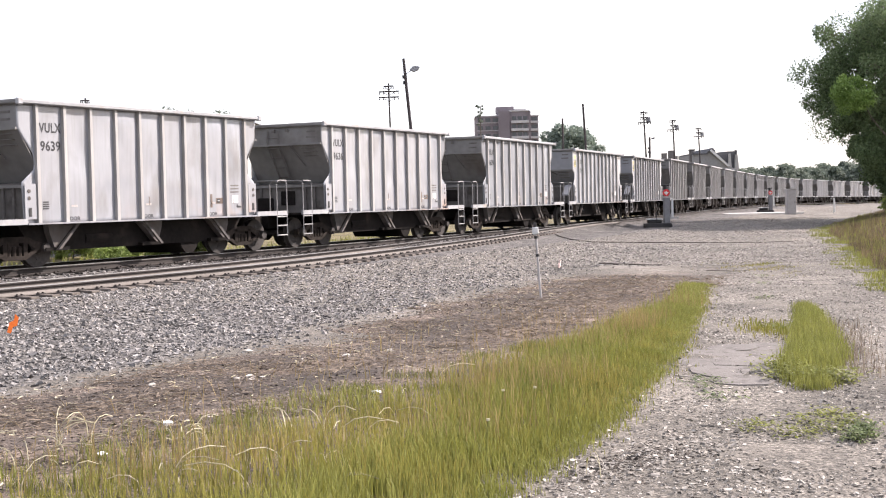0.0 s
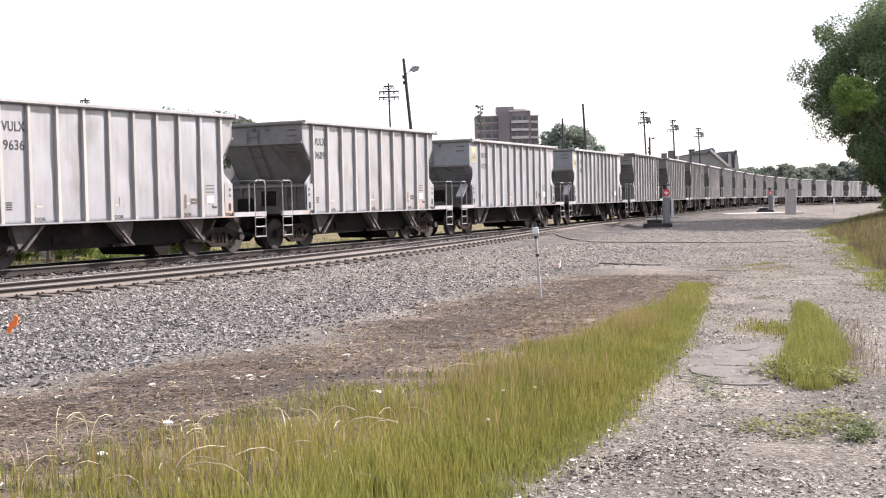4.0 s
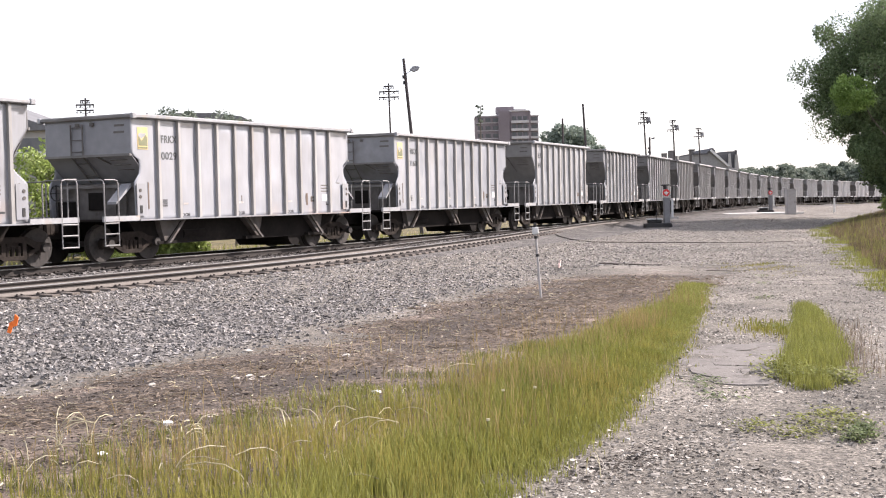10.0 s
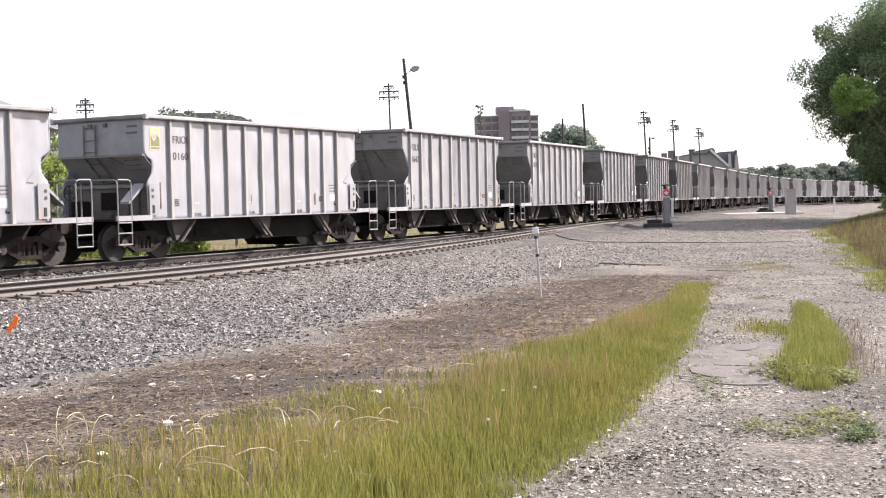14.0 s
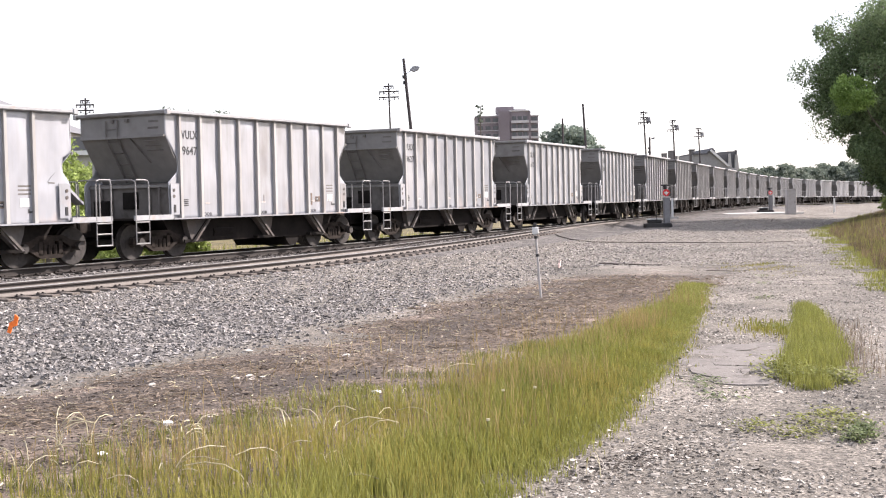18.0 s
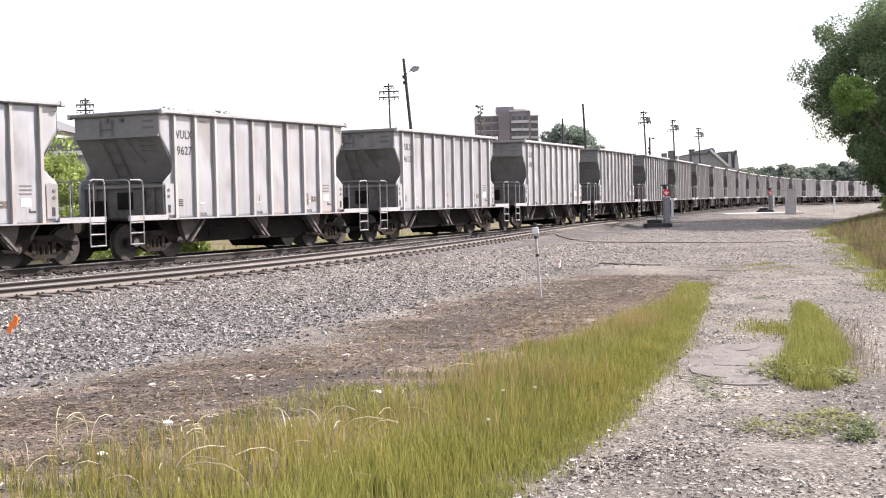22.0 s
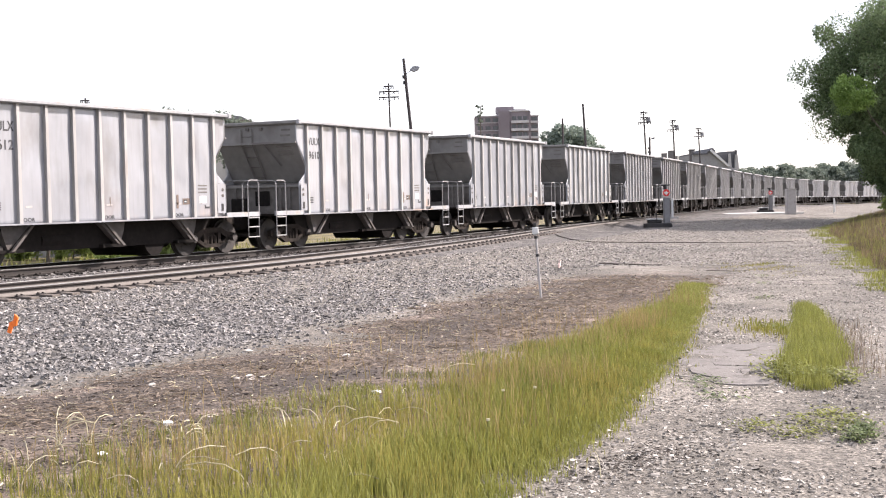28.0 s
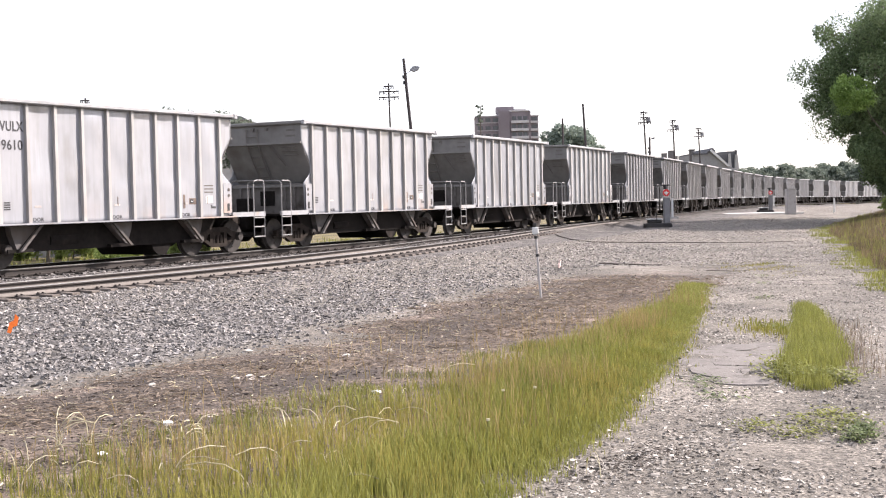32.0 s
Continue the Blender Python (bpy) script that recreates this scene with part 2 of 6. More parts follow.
CHUTE = mat("chute_dusty_grey", (0.065, 0.06, 0.057), (0.14, 0.131, 0.125), rough=0.75, big=1.2, fine=6, stain=(0.10, 0.085, 0.075), stain_amount=0.75, stain_scale=2, spec=0.08)
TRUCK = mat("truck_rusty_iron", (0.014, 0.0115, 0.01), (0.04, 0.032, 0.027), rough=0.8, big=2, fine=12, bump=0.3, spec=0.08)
WHEEL = mat("wheel_steel", (0.022, 0.02, 0.0185), (0.065, 0.057, 0.052), rough=0.7, metal=0.1, big=2, fine=14)
# rust brown, darkened to carry the rail head's shadow on the web
RAIL_WEB = mat("rail_shaded_rust_brown", (0.02, 0.0165, 0.0145), (0.046, 0.038, 0.034), rough=0.8, big=0.5, fine=15, bump=0.2)
# dust beige, kept pale as the sunlit band below that painted shadow
RAIL_FOOT_LIT = mat("rail_foot_lit_dust", (0.11, 0.096, 0.085), (0.185, 0.165, 0.147), rough=0.85, big=0.5, fine=15, bump=0.2)
RAIL_HEAD = mat("rail_head_worn_steel", (0.3, 0.29, 0.28), (0.42, 0.41, 0.4), rough=0.35, metal=0.7, big=0.5, fine=15, bump=0.05)
# darker sleepers for the train's own track
TIE_DARK = mat("dark_sleeper_wood", (0.02, 0.017, 0.015), (0.055, 0.047, 0.042), rough=0.85, big=1.5, fine=14, stretch=(1, 0.2, 1), bump=0.5, by_object=0.25)
TIE = mat("weathered_sleeper_wood", (0.07, 0.058, 0.05), (0.17, 0.145, 0.125), rough=0.9, big=1.5, fine=14, stretch=(1, 0.2, 1), bump=0.5, by_object=0.25)
GRAVEL = mat("ballast_stone", (0.07, 0.066, 0.062), (0.27, 0.253, 0.24), rough=0.9, big=3, fine=20, bump=0.2, by_island=0.62)
ROADSTONE = mat("road_gravel_stone", (0.12, 0.107, 0.092), (0.38, 0.348, 0.308), rough=0.9, big=3, fine=20, bump=0.2, by_island=0.68)
TANSTONE = mat("tan_gravel_stone", (0.2, 0.182, 0.161), (0.36, 0.33, 0.294), rough=0.9, big=3, fine=20, bump=0.2, by_island=0.35)
CRUMB = mat("dark_crumbs", (0.03, 0.025, 0.021), (0.085, 0.07, 0.058), rough=0.95, big=3, fine=20, bump=0.2, by_island=0.4)
CLOD = mat("soil_clods", (0.06, 0.049, 0.042), (0.20, 0.163, 0.135), rough=0.95, big=1.2, fine=20, bump=0.2, by_island=0.35)
GRASS = leafy("grass_blades", (0.17, 0.18, 0.033), (0.31, 0.255, 0.075), 0.33)
GRASS_GREEN = leafy("grass_blades_green", (0.155, 0.17, 0.04), (0.25, 0.25, 0.07), 0.35)
STUBBLE = leafy("grass_stubble", (0.10, 0.112, 0.03), (0.175, 0.175, 0.055), 0.35)
LOW_LEAF = leafy("low_weed_leaves", (0.085, 0.12, 0.045), (0.16, 0.19, 0.075), 0.35)
SEED = leafy("brown_seed_heads", (0.24, 0.18, 0.075), (0.33, 0.25, 0.115), 0.3)
DRY = leafy("dry_weeds", (0.115, 0.088, 0.066), (0.225, 0.18, 0.137), 0.45)
RED_WEED = leafy("reddish_weeds", (0.085, 0.08, 0.038), (0.185, 0.125, 0.085), 0.45)
LEAF = leafy("tree_leaves", (0.085, 0.13, 0.06), (0.155, 0.205, 0.095), 0.5)
LEAF_LIGHT = leafy("tree_leaves_light", (0.19, 0.25, 0.065), (0.29, 0.35, 0.11), 0.4)
LEAF_FRESH = leafy("tree_leaves_fresh", (0.13, 0.21, 0.05), (0.2, 0.3, 0.085), 0.4)
# next two greens are lightened and greyed: distance haze in the leaf colour
LEAF_HAZED = leafy("hazed_far_leaves", (0.17, 0.215, 0.175), (0.24, 0.285, 0.235), 0.3)
LEAF_WOODS = leafy("hazed_woods_leaves", (0.12, 0.148, 0.118), (0.18, 0.208, 0.16), 0.35)
STRAW = leafy("pale_straw", (0.42, 0.38, 0.25), (0.55, 0.50, 0.36), 0.3)
TWIG = mat("dark_twig", (0.04, 0.033, 0.028), (0.09, 0.075, 0.065), rough=0.9, fine=12)
PLATE = mat("cracked_pale_slab", (0.10, 0.09, 0.082), (0.20, 0.182, 0.166), rough=0.95, big=2.0, fine=24, stain=(0.08, 0.07, 0.062), stain_amount=0.5, stain_scale=5, bump=0.6, bump_dist=0.02, contrast=0.8)
BARK = mat("bark", (0.06, 0.05, 0.04), (0.14, 0.12, 0.10), rough=0.9, big=2, fine=12, stretch=(1, 1, 0.2), bump=0.5)
POLE = mat("creosoted_pole", (0.035, 0.03, 0.03), (0.075, 0.065, 0.065), rough=0.85, big=1, fine=10, stretch=(1, 1, 0.1), bump=0.3)
METAL = mat("galvanised_metal", (0.2, 0.2, 0.21), (0.3, 0.3, 0.31), rough=0.5, metal=0.4, fine=12)
GREYBOX = mat("relay_case_grey", (0.33, 0.315, 0.30), (0.42, 0.40, 0.385), rough=0.6, fine=6, stain=(0.2, 0.17, 0.15), stain_amount=0.3)
MAST = mat("mast_dark_grey", (0.14, 0.14, 0.145), (0.21, 0.21, 0.215), rough=0.6, fine=6)
DARK = mat("dark_iron", (0.02, 0.02, 0.022), (0.05, 0.048, 0.045), rough=0.7, fine=10)
RED = mat("signal_red", (0.55, 0.03, 0.03), (0.65, 0.05, 0.05), rough=0.5, fine=10)
WHITE = mat("white_paint", (0.5, 0.5, 0.49), (0.62, 0.62, 0.6), rough=0.6, fine=8, stain=(0.45, 0.42, 0.38), stain_amount=0.2)
ORANGE = mat("orange_ribbon", (0.75, 0.14, 0.02), (0.9, 0.22, 0.04), rough=0.6, fine=20)
PINK = mat("faded_pink_ribbon", (0.55, 0.32, 0.27), (0.62, 0.5, 0.46), rough=0.7, fine=20)
LETTER = mat("black_lettering", (0.02, 0.02, 0.022), (0.06, 0.06, 0.062), rough=0.6, fine=9)
LETTER_WORN = mat("worn_grey_lettering", (0.05, 0.053, 0.053), (0.11, 0.114, 0.114), rough=0.7, fine=12)
FADED = mat("faded_stencil", (0.30, 0.27, 0.25), (0.45, 0.42, 0.40), rough=0.7, fine=20)
RUSTY = mat("rust_brown_strip", (0.10, 0.074, 0.06), (0.17, 0.13, 0.105), rough=0.8, fine=14)
YELLOW = mat("logo_yellow", (0.55, 0.40, 0.15), (0.58, 0.47, 0.28), rough=0.6, fine=9)
GREEN = mat("logo_green", (0.12, 0.13, 0.07), (0.2, 0.2, 0.12), rough=0.6, fine=9)
# brick paled towards mauve, the distance haze put into its colour
BRICK = mat("hazed_tower_brick", (0.16, 0.138, 0.15), (0.225, 0.197, 0.21), rough=0.85, big=0.1, fine=2)
BAND = mat("pale_concrete_band", (0.4, 0.385, 0.385), (0.48, 0.465, 0.465), rough=0.8, big=0.3, fine=3)
CONCRETE = mat("concrete", (0.42, 0.4, 0.38), (0.5, 0.48, 0.455), rough=0.85, big=0.3, fine=5)
GLASS_DARK = mat("dark_window_glass", (0.03, 0.035, 0.04), (0.06, 0.065, 0.07), rough=0.15, fine=1, spec=0.6, bump=0)
WALL_GREY = mat("station_grey_wall", (0.2, 0.198, 0.196), (0.28, 0.276, 0.272), rough=0.85, big=0.4, fine=3)
CHIMNEY = mat("chimney_dark_brick", (0.1, 0.092, 0.09), (0.16, 0.148, 0.145), rough=0.85, big=0.5, fine=4)
STUCCO = mat("station_pale_wall", (0.30, 0.29, 0.275), (0.38, 0.37, 0.35), rough=0.85, big=0.4, fine=3)
ROOF = mat("roof_slate_grey", (0.11, 0.11, 0.115), (0.17, 0.17, 0.175), rough=0.8, big=0.4, fine=4)
ROOF_DARK = mat("roof_dark", (0.06, 0.06, 0.065), (0.11, 0.11, 0.115), rough=0.8, big=0.4, fine=4)
LITTER = mat("white_litter", (0.7, 0.69, 0.66), (0.82, 0.81, 0.8), rough=0.7, fine=15)

# ---- the ground: one sheet, with ballast shoulders and the bank on the right ----
NEAR_TRACK, NEAR_DROP = 3.61, -0.149  # beside the train's track, until it joins it at a switch
BANK_FOOT_Y = [-50, 10, 23, 31.5, 44, 58, 75, 100, 120, 160, 400]
BANK_FOOT_X = [9.0, 7.6, 7.9, 10.2, 13.6, 17.2, 24.0, 34.0, 42.0, 62.0, 300]


def smooth(v, lo, hi):
    t = np.clip((v - lo) / (hi - lo), 0, 1)
    return t * t * (3 - 2 * t)


def lumps(x, y, scale, seed):
    """Cheap waves in two directions, about -1 to 1."""
    r = np.random.RandomState(seed)
    v = 0
    for i in range(6):
        a, ph, k = r.uniform(0, 6.28), r.uniform(0, 6.28), (1 + r.uniform(0, 1.5)) / scale
        v = v + np.sin((x * math.cos(a) + y * math.sin(a)) * k * 3 + ph)
    return v / 3.2


def ground_at(x, y):
    """Height of the ground at arrays of places, and the distance from the train's track."""
    x, y = np.asarray(x, float), np.asarray(y, float)
    d, s = side_of_track(x, y)
    base = np.interp(s, S, PZ)
    z = np.interp(d, [-60, -12, -5, -2.9, -1.9, 0, 1.55, 1.9, 2.2, 5.0, 5.6, 8.5, 11, 60], [-1.4, -0.9, -0.75, -0.55, -0.2, -0.2, -0.2, -0.33, -0.375, -0.375, -0.39, -0.47, -0.5, -0.5])
    z = z + 0.03 * lumps(x, y, 5, 1) * smooth(d, 8, 12) + 0.012 * lumps(x, y, 1.3, 2) * smooth(d, 5.5, 8)
    # the ballast rises with the near track where it bends in to the other
    t = np.clip((s - 15.0) / 49.0, 0, 1)
    k = 1 - t * t * (3 - 2 * t)
    z = z + 0.135 * (1 - k) * smooth(d, 1.2, 2.0) * (1 - smooth(d, NEAR_TRACK * k + 1.35, NEAR_TRACK * k + 2.3))
    e = x - np.interp(y, BANK_FOOT_Y, BANK_FOOT_X)
    bank = smooth(e, 0, 7) * 1.15 + 0.02 * np.clip(e - 7, 0, 60)
    bank = bank * smooth(y, 12, 24) * smooth(d, 9, 20)
    return z + base * smooth(400 - y, 0, 150) + bank * (1 + 0.15 * lumps(x, y, 3, 5)), d, e


def ballast_edge(s, d):
    """How far a place lies beyond the ragged edge of the ballast."""
    return d - np.interp(s, [-15, 8, 12, 14, 17, 20, 30, 45], [13.2, 13.35, 13.5, 13.0, 12.2, 11.6, 10.8, 10.2]) + 0.22 * lumps(s, d, 2.2, 77)


def spread(lo, hi, mid_lo, mid_hi, fine, grow=1.13):
    v = list(np.arange(mid_lo, mid_hi, fine))
    st = fine
    while v[-1] < hi:
        st *= grow
        v.append(v[-1] + st)
    st = fine
    while v[0] > lo:
        st *= grow
        v.insert(0, v[0] - st)
    return np.array(v)


gx, gy = spread(-2500, 2500, -16, 18, 0.22), spread(-200, 4000, 5, 48, 0.22)
GX, GY = np.meshgrid(gx, gy)
GZ, GD, GE = ground_at(GX.ravel(), GY.ravel())
far = np.hypot(GX.ravel(), GY.ravel())
nx, ny = len(gx), len(gy)
idx = np.arange(nx * ny).reshape(ny, nx)
quads = np.stack([idx[:-1, :-1].ravel(), idx[:-1, 1:].ravel(), idx[1:, 1:].ravel(), idx[1:, :-1].ravel()], 1)


def ground_material():
    m = mat("ground_soil_and_gravel", (0.105, 0.095, 0.081), (0.195, 0.177, 0.153), rough=0.95, big=0.5, fine=9, bump=0.5, bump_dist=0.03)
    nt = m.node_tree
    n, l = nt.nodes, nt.links
    b = n["Principled BSDF"]
    stone = b.inputs["Base Color"].links[0].from_socket
    at = n.new("ShaderNodeAttribute")
    at.attribute_name = "zone"
    sep = n.new("ShaderNodeSeparateColor")
    l.new(at.outputs["Color"], sep.inputs[0])
    geo = n.new("ShaderNodeNewGeometry")

    def tex(scale, detail=6, stretch=None):
        t = n.new("ShaderNodeTexNoise")
        t.inputs["Scale"].default_value, t.inputs["Detail"].default_value = scale, detail
        src = geo.outputs["Position"]
        if stretch:
            mp = n.new("ShaderNodeMapping")
            mp.inputs["Scale"].default_value = stretch
            l.new(src, mp.inputs["Vector"])
            src = mp.outputs[0]
        l.new(src, t.inputs["Vector"])
        return t.outputs["Fac"]

    def blend(fac_src, noise_src, a, c, lo=0.35, hi=0.65):
        s = n.new("ShaderNodeMath")
        s.operation = "MULTIPLY_ADD"
        l.new(noise_src, s.inputs[0])
        s.inputs[1].default_value = 1.0
        l.new(fac_src, s.inputs[2])
        r = n.new("ShaderNodeMapRange")
        r.inputs["From Min"].default_value, r.inputs["From Max"].default_value = 0.5 + lo, 0.5 + hi
        l.new(s.outputs[0], r.inputs["Value"])
        x = n.new("ShaderNodeMix")
        x.data_type = "RGBA"
        l.new(r.outputs["Result"], x.inputs[0])
        for sock, v in ((x.inputs[6], a), (x.inputs[7], c)):
            if isinstance(v, tuple):
                sock.default_value = (*v, 1)
            else:
                l.new(v, sock)
        return x.outputs[2]

    def two(c1, c2, scale, stretch=None):
        x = n.new("ShaderNodeMix")
        x.data_type = "RGBA"
        x.inputs[6].default_value, x.inputs[7].default_value = (*c1, 1), (*c2, 1)
        r = n.new("ShaderNodeMapRange")
        r.inputs["From Min"].default_value, r.inputs["From Max"].default_value = 0.35, 0.65
        l.new(tex(scale, 6, stretch), r.inputs["Value"])
        l.new(r.outputs["Result"], x.inputs[0])
        return x.outputs[2]

    soil = two((0.066, 0.054, 0.045), (0.195, 0.158, 0.129), 1.6, (0.45, 1.7, 1))
    fines = n.new("ShaderNodeMix")
    fines.data_type, fines.blend_type = "RGBA", "MULTIPLY"
    fines.inputs[0].default_value = 0.8
    l.new(soil, fines.inputs[6])
    l.new(two((0.45, 0.43, 0.42), (1.35, 1.3, 1.28), 30), fines.inputs[7])
    soil = fines.outputs[2]
    grassy = two((0.095, 0.085, 0.04), (0.17, 0.14, 0.07), 1.2)
    ballast = two((0.055, 0.052, 0.05), (0.15, 0.14, 0.132), 7.0)
    col = blend(sep.outputs[2], tex(0.9), stone, ballast)
    col = blend(sep.outputs[0], tex(0.7), col, soil)
    col = blend(at.outputs["Alpha"], tex(1.1, 6, (0.4, 1.5, 1)), col, (0.055, 0.044, 0.036))
    col = blend(sep.outputs[1], tex(0.8), col, grassy)
    for scale, lo, hi, amount in ((38, (0.5, 0.49, 0.48), (1.5, 1.47, 1.45), 0.7), (0.45, (0.66, 0.65, 0.64), (1.24, 1.23, 1.22), 0.9)):
        x = n.new("ShaderNodeMix")
        x.data_type, x.blend_type = "RGBA", "MULTIPLY"
        x.inputs[0].default_value = amount
        l.new(col, x.inputs[6])
        l.new(two(lo, hi, scale), x.inputs[7])
        col = x.outputs[2]
    # pebbles: cells of two sizes, each of its own tone
    height = None
    for scale, amount in ((60, 0.9), (19, 0.45)):
        vo = n.new("ShaderNodeTexVoronoi")
        vo.inputs["Scale"].default_value = scale
        l.new(geo.outputs["Position"], vo.inputs["Vector"])
        tone = n.new("ShaderNodeSeparateColor")
        l.new(vo.outputs["Color"], tone.inputs[0])
        r = n.new("ShaderNodeMapRange")
        r.inputs["To Min"].default_value, r.inputs["To Max"].default_value = 0.42, 1.5
        l.new(tone.outputs[0], r.inputs["Value"])
        x = n.new("ShaderNodeMix")
        x.data_type, x.blend_type = "RGBA", "MULTIPLY"
        x.inputs[0].default_value = amount
        l.new(col, x.inputs[6])
        l.new(r.outputs["Result"], x.inputs[7])
        col = x.outputs[2]
        bp = n.new("ShaderNodeBump")
        bp.invert = True
        bp.inputs["Strength"].default_value, bp.inputs["Distance"].default_value = 0.7, 0.35 / scale
        l.new(vo.outputs["Distance"], bp.inputs["Height"])
        if height is None:
            l.new(b.inputs["Normal"].links[0].from_socket, bp.inputs["Normal"])
        else:
            l.new(height, bp.inputs["Normal"])
        height = bp.outputs[0]
    l.new(height, b.inputs["Normal"])
    l.new(col, b.inputs["Base Color"])
    return m


GROUND = ground_material()
gme = cloud_mesh("ground", np.stack([GX.ravel(), GY.ravel(), GZ], 1), quads, GROUND, smooth=True)
x_, y_ = GX.ravel(), GY.ravel()
strip_right = np.interp(y_, [5.5, 8.1, 10.66, 13.3, 16.4, 21, 25.5], [-0.7, 0.4, 1.45, 2.3, 3.1, 4.2, 5.2])
_, GS = side_of_track(x_, y_)
beyond = ballast_edge(GS, GD)
soil = smooth(beyond, 0.25, 0.8) * (1 - smooth(x_ - strip_right, -0.5, 0.0)) * (1 - smooth(y_, 27, 34))
soil = np.maximum(soil * 0.85, 0.4 * smooth(y_, 22, 26) * (1 - smooth(y_, 33, 40)) * smooth(GD, 10.5, 13) * (1 - smooth(x_, 6, 9)))
grassy = np.maximum(smooth(GE, 0.0, 1.2), smooth(-GD, 3.2, 5.0)) * 0.9
grassy = np.maximum(grassy, 0.4 * smooth(far, 300, 500))
ball = (1 - smooth(beyond, -0.8, 0.2)) * smooth(GD, -4, -2.5) * np.maximum(1 - smooth(GS, 4, 28), smooth(-GD, -5.2, -4.6))
humus = 0.62 * smooth(beyond, 0.8, 1.3) * (1 - smooth(beyond, 2.6, 3.6)) * smooth(GS, 3, 7) * (1 - smooth(GS, 24, 30))
zone = np.zeros((len(x_), 4), dtype=np.float32)
zone[:, 0], zone[:, 1], zone[:, 2], zone[:, 3] = soil, grassy, ball, humus
za = gme.color_attributes.new("zone", "FLOAT_COLOR", "POINT")
za.data.foreach_set("color", zone.ravel())
tagged(new("ground", gme), "grey gravel and brown dry soil beside the tracks", "ground", kind="structure")

# ---- loose stones ----
def stones(name, n, area, size, material, seed, label, power=2.0, flat=0.7):
    """n small broken stones, thrown over what area(rng, n) returns as x, y."""
    r = np.random.RandomState(seed)
    x, y = area(r, n)
    n = len(x)
    z, _, _ = ground_at(x, y)
    base = np.array([(-1, -0.6, -0.5), (1, -0.6, -0.5), (0, 1.1, -0.5), (-0.6, -0.4, 0.6), (0.6, -0.5, 0.6), (0, 0.7, 0.6)], float) * 0.85
    fc = np.array([(0, 1, 4), (0, 4, 3), (1, 2, 5), (1, 5, 4), (2, 0, 3), (2, 3, 5), (3, 4, 5), (2, 1, 0)])
    v = base[None] * r.uniform(0.5, 1.2, (n, 6, 3)) + r.uniform(-0.2, 0.2, (n, 6, 3))
    v *= (size[0] * (size[1] / size[0]) ** (r.uniform(0, 1, (n, 1, 1)) ** power)) * r.uniform(0.6, 1.25, (n, 1, 3)) * 0.62
    q = r.normal(0, 1, (n, 4))
    q[:, 1:3] *= 0.55
    q /= np.linalg.norm(q, axis=1, keepdims=True)
    w_, a_, b_, c_ = q.T
    rot = np.stack([1 - 2 * (b_ * b_ + c_ * c_), 2 * (a_ * b_ - c_ * w_), 2 * (a_ * c_ + b_ * w_), 2 * (a_ * b_ + c_ * w_), 1 - 2 * (a_ * a_ + c_ * c_), 2 * (b_ * c_ - a_ * w_),
                    2 * (a_ * c_ - b_ * w_), 2 * (b_ * c_ + a_ * w_), 1 - 2 * (a_ * a_ + b_ * b_)], 1).reshape(n, 3, 3)
    v = np.einsum("nij,nkj->nki", rot, v) * np.array([1, 1, flat])
    out = v + np.stack([x, y, z], 1)[:, None] + np.array([0, 0, size[0] * 0.12])
    faces = (fc[None] + 6 * np.arange(n)[:, None, None]).reshape(-1, 3)
    return tagged(new(name, cloud_mesh(name, out.reshape(-1, 3), faces, material)), label, "gravel", kind="stuff")


def ballast_area(r, n):
    s = r.uniform(-14, 40, n)
    d = r.uniform(4.6, 13.8, n)
    keep = r.uniform(0, 1, n) < np.interp(ballast_edge(s, d), [-9, -0.5, 0.1, 1.0], [1, 0.95, 0.25, 0.02]) * np.interp(s, [-14, 4, 30], [1, 1, 0.08])
    s, d = s[keep], d[keep]
    th = np.interp(s, S, TH)
    return np.interp(s, S, PX) + d * np.cos(th), np.interp(s, S, PY) - d * np.sin(th)


def far_ballast_area(r, n):
    s, d = r.uniform(3, 75, n), r.uniform(4.6, 13.5, n)
    keep = r.uniform(0, 1, n) < np.interp(s, [3, 26, 75], [0.05, 1, 0.5]) * np.interp(ballast_edge(s, d), [-7, -0.6, 0.6], [1, 0.9, 0.08])
    s, d = s[keep], d[keep]
    th = np.interp(s, S, TH)
    return np.interp(s, S, PX) + d * np.cos(th), np.interp(s, S, PY) - d * np.sin(th)


def between_area(r, n):
    s, d = r.uniform(-14, 45, n), r.uniform(0.9, 2.8, n)
    th = np.interp(s, S, TH)
    return np.interp(s, S, PX) + d * np.cos(th), np.interp(s, S, PY) - d * np.sin(th)


def road_area(r, n):
    y = 6.5 + 36 * r.uniform(0, 1, n) ** 1.9
    lo = np.interp(y, [6, 10.7, 16.4, 28.5, 45], [-0.4, 1.5, 3.2, 5.9, 7.0])
    hi = np.interp(y, [6, 10, 23, 31, 45], [5.0, 6.5, 8.2, 10.5, 14])
    x = lo + (hi - lo) * r.uniform(0, 1, n)
    hard = (np.abs(y - 13.9) < 1.9) & (np.abs(x - 3.3 - 0.30 * (y - 13.9)) < 0.62)
    keep = ~hard | (r.uniform(0, 1, n) < 0.42)
    return x[keep], y[keep]


def loose_area(r, n):
    x, y = road_area(r, n)
    keep = lumps(x, y, 1.1, 93) + 0.5 * lumps(x, y, 3.1, 94) > r.uniform(-1.0, 0.7, len(x))
    return x[keep], y[keep]


